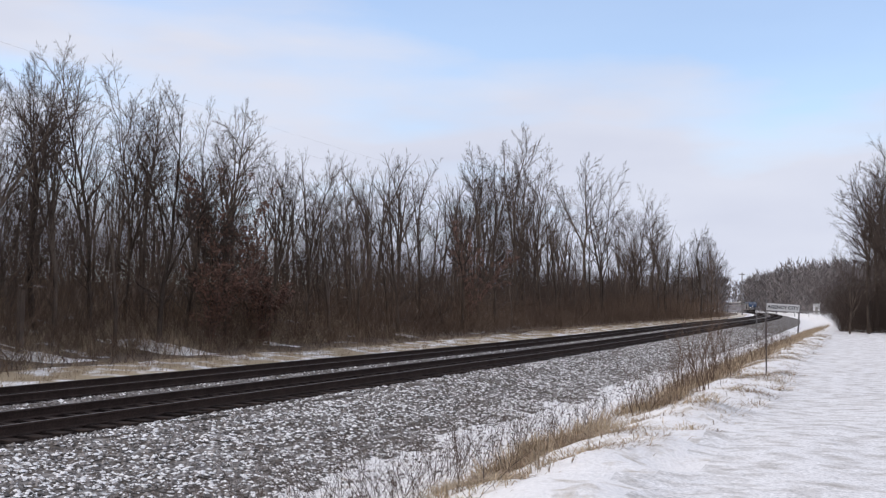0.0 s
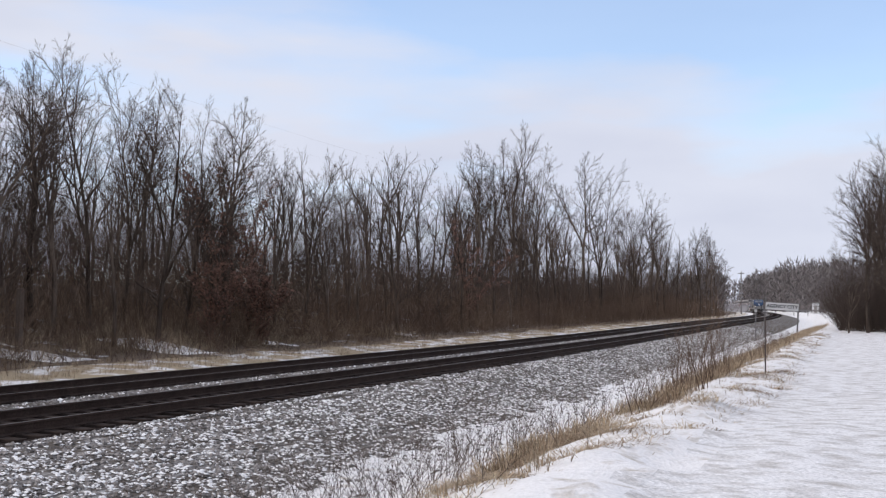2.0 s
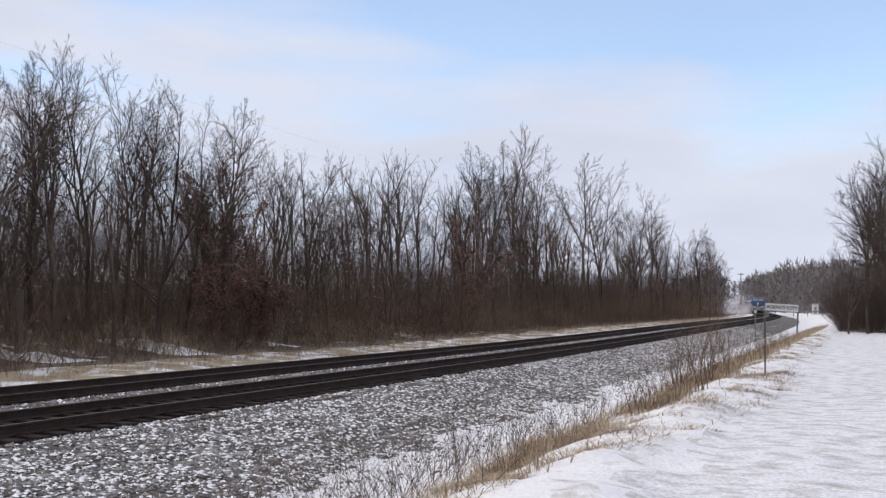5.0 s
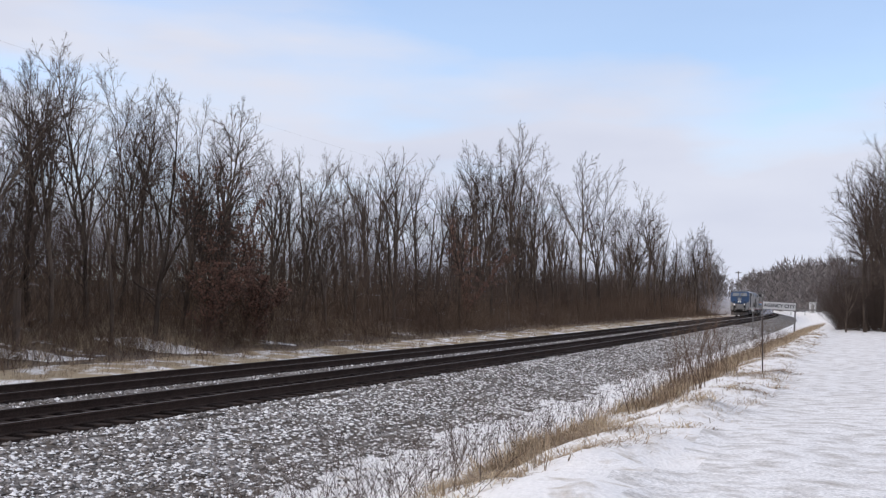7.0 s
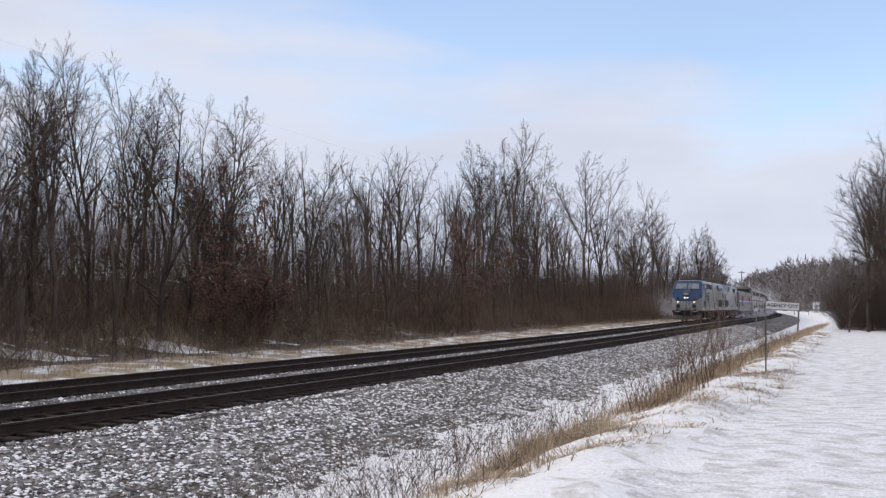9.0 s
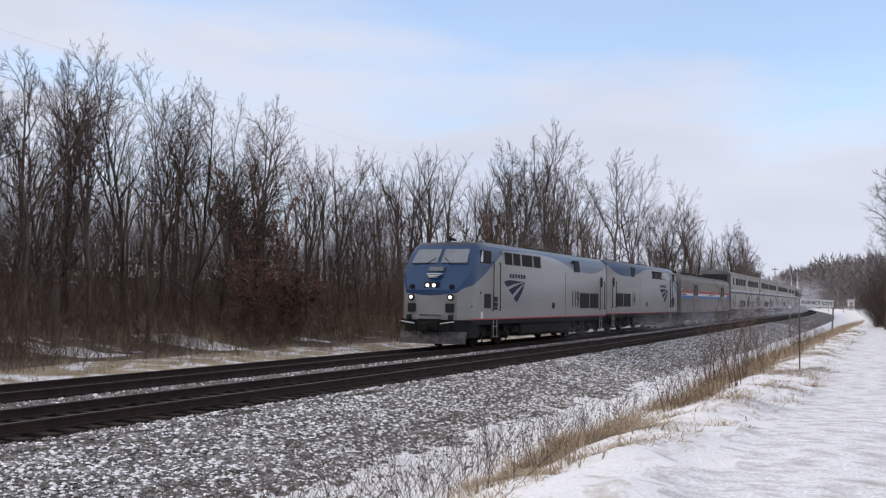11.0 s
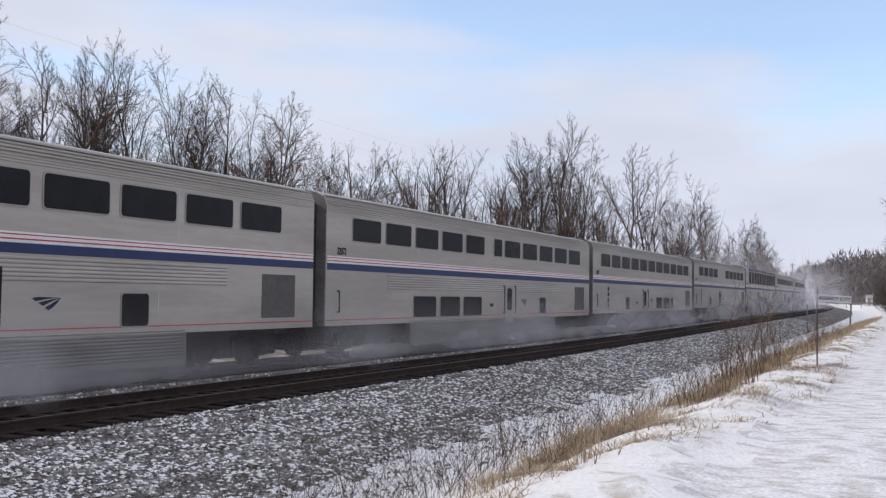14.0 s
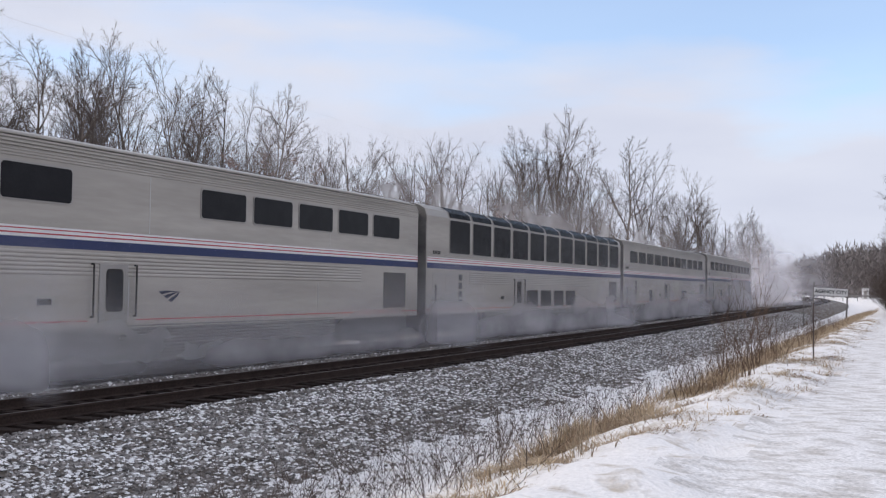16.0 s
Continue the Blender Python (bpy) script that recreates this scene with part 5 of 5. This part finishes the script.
def stones():
    """Loose ballast on the near shoulder, stone by stone, and snow caught on it."""
    r = random.Random(41)
    for name, count, mt, label, size in (("ballast_stones", 38000, M_STONE, "grey crushed ballast stones", (0.020, 0.046)), ("ballast_snow", 40000, M_SNOWLUMP, "snow caught between ballast stones", (0.018, 0.052))):
        V, F = [], []
        for _ in range(count):
            x = 6 + 100 * r.random() ** 1.75
            q = 6.3 + 5.25 * r.random() ** 0.8
            if q + 0.9 * noise.noise((x * 0.6, q * 0.6, 1)) + 0.5 * noise.noise((x * 1.9, q * 1.9, 2)) < 7.85 and r.random() < 0.8:
                continue
            if mt is M_SNOWLUMP and r.random() < 0.10 + 0.07 * (q - 8) + 0.7 * noise.noise((x * 0.3, q * 1.3, 8)):
                continue
            s = r.uniform(*size)
            z = height(x, q) + s * 0.2
            b = len(V)
            ca, sa = math.cos(r.random() * 6.28), math.sin(r.random() * 6.28)
            for dx, dy, dz in ((1, 0, 0), (0, 1, 0), (-1, 0, 0), (0, -1, 0), (0, 0, 0.8), (0.3, 0.2, -0.8)):
                u, v, w = (dx + r.uniform(-0.3, 0.3)) * s, (dy + r.uniform(-0.3, 0.3)) * s, (dz + r.uniform(-0.25, 0.25)) * s * (0.9 if mt is M_STONE else 0.55)
                V.append((x + u * ca - v * sa, q + bend(x) + u * sa + v * ca, z + w))
            F.extend([(b, b + 1, b + 4), (b + 1, b + 2, b + 4), (b + 2, b + 3, b + 4), (b + 3, b, b + 4), (b + 1, b, b + 5), (b + 2, b + 1, b + 5), (b + 3, b + 2, b + 5), (b, b + 3, b + 5)])
        tagged(raw(name, V, F, mt), label, "ballast", kind="stuff")


def between_tracks():
    """Snow-flecked stones on the ridge between the two tracks."""
    r = random.Random(44)
    for name, count, mt, label in (("ridge_stones", 6500, M_STONE, "grey ballast stones between the tracks"), ("ridge_snow", 1000, M_SNOWLUMP, "snow flecks between the tracks")):
        V, F = [], []
        for _ in range(count):
            x, q = 12 + 80 * r.random() ** 1.3, r.uniform(14.2, 15.2)
            s = r.uniform(0.022, 0.045)
            z = height(x, q) + s * 0.2
            b = len(V)
            for dx, dy, dz in ((1, 0, 0), (0, 1, 0), (-1, 0, 0), (0, -1, 0), (0, 0, 0.8)):
                V.append((x + (dx + r.uniform(-0.3, 0.3)) * s, q + bend(x) + (dy + r.uniform(-0.3, 0.3)) * s, z + (dz + r.uniform(-0.2, 0.2)) * s))
            F.extend([(b, b + 1, b + 4), (b + 1, b + 2, b + 4), (b + 2, b + 3, b + 4), (b + 3, b, b + 4)])
        tagged(raw(name, V, F, mt), label, "ballast", kind="stuff")


stones()
between_tracks()


# ---- signs, posts and far things ----
def station_sign():
    o = thing("station_sign", "white board sign with black letters on two posts", "sign")
    o.matrix_basis = pose(92.0, 6.45, 0.06, 3.0, 0, 12)
    board = part("board", B(-0.03, 0.03, -1.36, 1.36, 1.66, 2.28, bevel=0.01), M_WHITE, o)
    lettering("letters", "AGENCY CITY", 0.40, M_BLACK, board, Matrix.Translation((-0.04, 0, 1.97)) @ Euler((radians(90), 0, radians(-90))).to_matrix().to_4x4())
    part("post", B(0.03, 0.13, -1.42, -1.30, -0.9, 2.28), M_SIGNPOST, o)
    part("post", B(0.03, 0.11, 1.32, 1.42, -0.9, 2.75), M_SIGNPOST, o)


station_sign()
post = thing("marker_post", "thin rusty steel marker post in the snow", "post")
post.matrix_basis = pose(25.5, 2.15, height(25.5, 2.15), 0, 2, 0)
part("stake", B(-0.016, 0.016, -0.016, 0.016, -0.2, 1.36, bevel=0.004), M_RUST, post)
post = thing("marker_post", "dark lineside post with a pale marker on top", "post")
post.matrix_basis = pose(84.0, 7.8, height(84.0, 7.8))
part("stake", B(-0.04, 0.04, -0.04, 0.04, -0.2, 2.3), M_SIGNPOST, post)
part("marker", B(-0.09, 0.05, -0.1, 0.1, 2.3, 2.52), M_CONCRETE, post)
cab = thing("trackside_hut", "small white trackside hut beside the road", "hut")
cab.matrix_basis = pose(300, 11.8, height(300, 2) + 0.2)
part("wall", B(-1.1, 1.1, -0.85, 0.85, -0.3, 2.6, bevel=0.03), M_WHITE, cab)
part("roof", B(-1.2, 1.2, -0.95, 0.95, 2.6, 2.9, bevel=0.08), M_CONCRETE, cab)
part("door", B(-1.13, -1.09, -0.4, 0.4, 0.0, 2.0), M_DOOR, cab)
rail = thing("guard_rail", "grey steel guard rail along the crossing road", "guard rail")
rail.matrix_basis = pose(290, 0, 0.75)
part("beam", B(-0.05, 0.05, 2, 18, 0.35, 0.75), M_SIGNPOST, rail)
for k in range(5):
    part("post", B(-0.06, 0.06, 2.5 + 3.6 * k, 2.65 + 3.6 * k, -0.9, 0.7), M_SIGNPOST, rail)
for k, (x, y, w, hh) in enumerate(((232, 33.5, 6.0, 0.7), (262, 39.0, 5.0, 0.8), (270, 36.0, 3.0, 1.3))):
    w_ob = thing("concrete_block_wall", "pale snow-capped concrete block wall beyond the tracks", "wall", "far walls")
    w_ob.matrix_basis = pose(x, y, height(x, y - bend(x)), 0, 0, 8 * k)
    part("blocks", B(-0.4, 0.4, -w / 2, w / 2, -0.4, hh, bevel=0.04), M_CONCRETE, w_ob)
    part("snow_cap", B(-0.42, 0.42, -w / 2, w / 2, hh, hh + 0.15, bevel=0.06), M_SNOW, w_ob)
pole = thing("utility_pole", "grey wooden utility pole beyond the railway", "pole")
pole.matrix_basis = pose(300, 31.8, 0)
part("shaft", rod(bmesh.new(), (0, 0, -0.5), (0, 0, 12.2), 0.2, 0.13), M_SIGNPOST, pole)
part("crossarm", B(-0.08, 0.08, -0.9, 0.9, 11.6, 11.8), M_SIGNPOST, pole)


post = thing("fence_post", "dark weathered timber post at the wood's edge", "post")
post.matrix_basis = pose(26.8, 27.0, height(26.8, 27.0))
part("stake", B(-0.1, 0.1, -0.1, 0.1, -0.3, 2.2, bevel=0.03), M_BARK, post)
for x in (-45, 200):
    pole = thing("utility_pole", "tall wooden power pole behind the wood", "pole", "power poles")
    pole.matrix_basis = pose(x, 45.0, 2.5)
    part("shaft", rod(bmesh.new(), (0, 0, -0.5), (0, 0, 14.7), 0.19, 0.12), M_SIGNPOST, pole)
    part("crossarm", B(-0.06, 0.06, -1.0, 1.0, 14.1, 14.3), M_SIGNPOST, pole)
for y, z in ((45.0, 16.9), (45.9, 15.7)):
    wire = thing("overhead_wire", "thin dark power cable between poles", "cable", "power cables")
    bm = bmesh.new()
    for k in range(10):
        u, v = k / 10, (k + 1) / 10
        rod(bm, (-45 + 245 * u, y, z - 4.0 * u * (1 - u) + 0.5), (-45 + 245 * v, y, z - 4.0 * v * (1 - v) + 0.5), 0.003, n=5)
    part("cable", bm, M_BLACK, wire)


# ---- motion ----
GAP_REF, T_REF = 15.864, 13.5    # place of the coupling between baggage car and first two-level car


def coupling(t):
    return GAP_REF - (t - T_REF) * (35.53 if t > T_REF else 34.95)


TIMES = [0.5 * i for i in range(33)]


def run_rows(offset, turn=0.0, lateral=0.0):
    """Poses of a car whose middle lies offset behind the coupling."""
    rows = []
    for t in TIMES:
        x = coupling(t) + offset
        a = slope_deg(x)
        rows.append((t, pose(x, FAR + bend(x) + lateral, rise(x), 0, 0, a + turn)))
    return rows


SHEETS = (-1.68, -2.15, 1.5)


# last value, the tone: train's shade greys the front veils, rear ones stay whiter
PLUMES = [(-CAR - LOCO + 1, plume("thin snow swirling under the leading locomotive", (12, 1.0), (-1.7, 1.5), 1, 0.42, 0.6)),
          (-CAR - LOCO * 0.1, plume("blown snow around the second locomotive", (14, 2.0), SHEETS, 15, 0.62, 0.76)),
          (-CAR * 0.45, plume("blown snow along the baggage car", (14.8, 1.9), SHEETS, 2, 0.55, 0.76)),
          (CAR * 0.5, plume("blown snow along the first sleeping car", (14.8, 1.6), SHEETS, 3, 0.62, 0.8)),
          (CAR * 1.5, plume("blown snow along the second sleeping car", (14.8, 1.9), SHEETS, 4, 0.68, 0.84)),
          (CAR * 2.5, plume("blown snow along the dining car", (14.8, 2.1), SHEETS, 5, 0.72, 0.86)),
          (CAR * 3.5, plume("blown snow along the coach", (14.8, 2.6), SHEETS, 6, 0.76, 0.88)),
          (CAR * 4.5, plume("blown snow along the lounge car", (15, 3.2), SHEETS, 7, 0.8, 0.88)),
          (CAR * 5.5, plume("blown snow along the rear coach", (15, 4.2), SHEETS, 8, 0.82, 0.88)),
          (CAR * 6.5, plume("blown snow along the last coach", (15, 5.2), SHEETS, 9, 0.86, 0.9)),
          (CAR * 5.2, plume("fine snow hanging over the rear coaches", (50, 11.0), (3.2, ), 12, 0.9, 0.85)),
          (-CAR - LOCO * 0.3, plume("thin exhaust and snow haze over the locomotives", (26, 7.0), (2.2, ), 13, 0.32)),
          (CAR * 7.9, plume("snow cloud trailing behind the train", (30, 12.0), (-0.8, 0.8), 10, 0.7, 0.92)),
          (CAR * 9.6, plume("thinning snow cloud far behind the train", (34, 9.0), (-0.6, 0.6), 16, 0.8, 0.9))]


SIDE_CLOUDS = [(-CAR - LOCO * 0.2, 5.6, plume("snow thrown aside behind the leading locomotive", (5.5, 5.0), (0.0,), 21, 0.8, 0.8)),
               (CAR * 1.6, 5.6, plume("snow thrown aside along the sleeping cars", (5.5, 6.0), (0.0,), 22, 0.7, 0.8)),
               (CAR * 7.15, 0.0, plume("white snow cloud closing in behind the last coach", (7, 8.5), (0.0,), 23, 0.75, 0.92)),
               (CAR * 7.9, 0.5, plume("white snow cloud rolling behind the train", (10, 11.0), (0.0,), 24, 0.75, 0.92))]
for k, (place, tall, strong) in enumerate(((-0.9, 2.0, 0.4), (-0.5, 2.0, 0.35), (0.0, 2.0, 0.4), (0.55, 2.2, 0.4), (1.0, 2.4, 0.45), (1.5, 2.6, 0.45), (2.0, 2.8, 0.5), (2.6, 3.0, 0.5), (3.3, 3.2, 0.5), (4.0, 3.6, 0.5), (4.8, 4.2, 0.55), (5.6, 5.0, 0.55), (6.4, 5.6, 0.6))):
    SIDE_CLOUDS.append((CAR * place, -2.7, plume("puff of blown snow beside the cars", (1.5, tall), (0.0,), 31 + k, strong, 0.86)))


def motions():
    walk(LEAD, run_rows(-CAR - 1.5 * LOCO))
    walk(SECOND, run_rows(-CAR - 0.5 * LOCO, 180))
    walk(BAGGAGE, run_rows(-0.5 * CAR))
    for i, car in enumerate((TRANSITION, SLEEPER, DINER, COACH, LOUNGE, LAST_A, LAST_B)):
        walk(car, run_rows((i + 0.5) * CAR))
    for offset, cloud in PLUMES:
        walk(cloud, run_rows(offset))
    for offset, lateral, cloud in SIDE_CLOUDS:
        walk(cloud, run_rows(offset, 90, lateral))


motions()
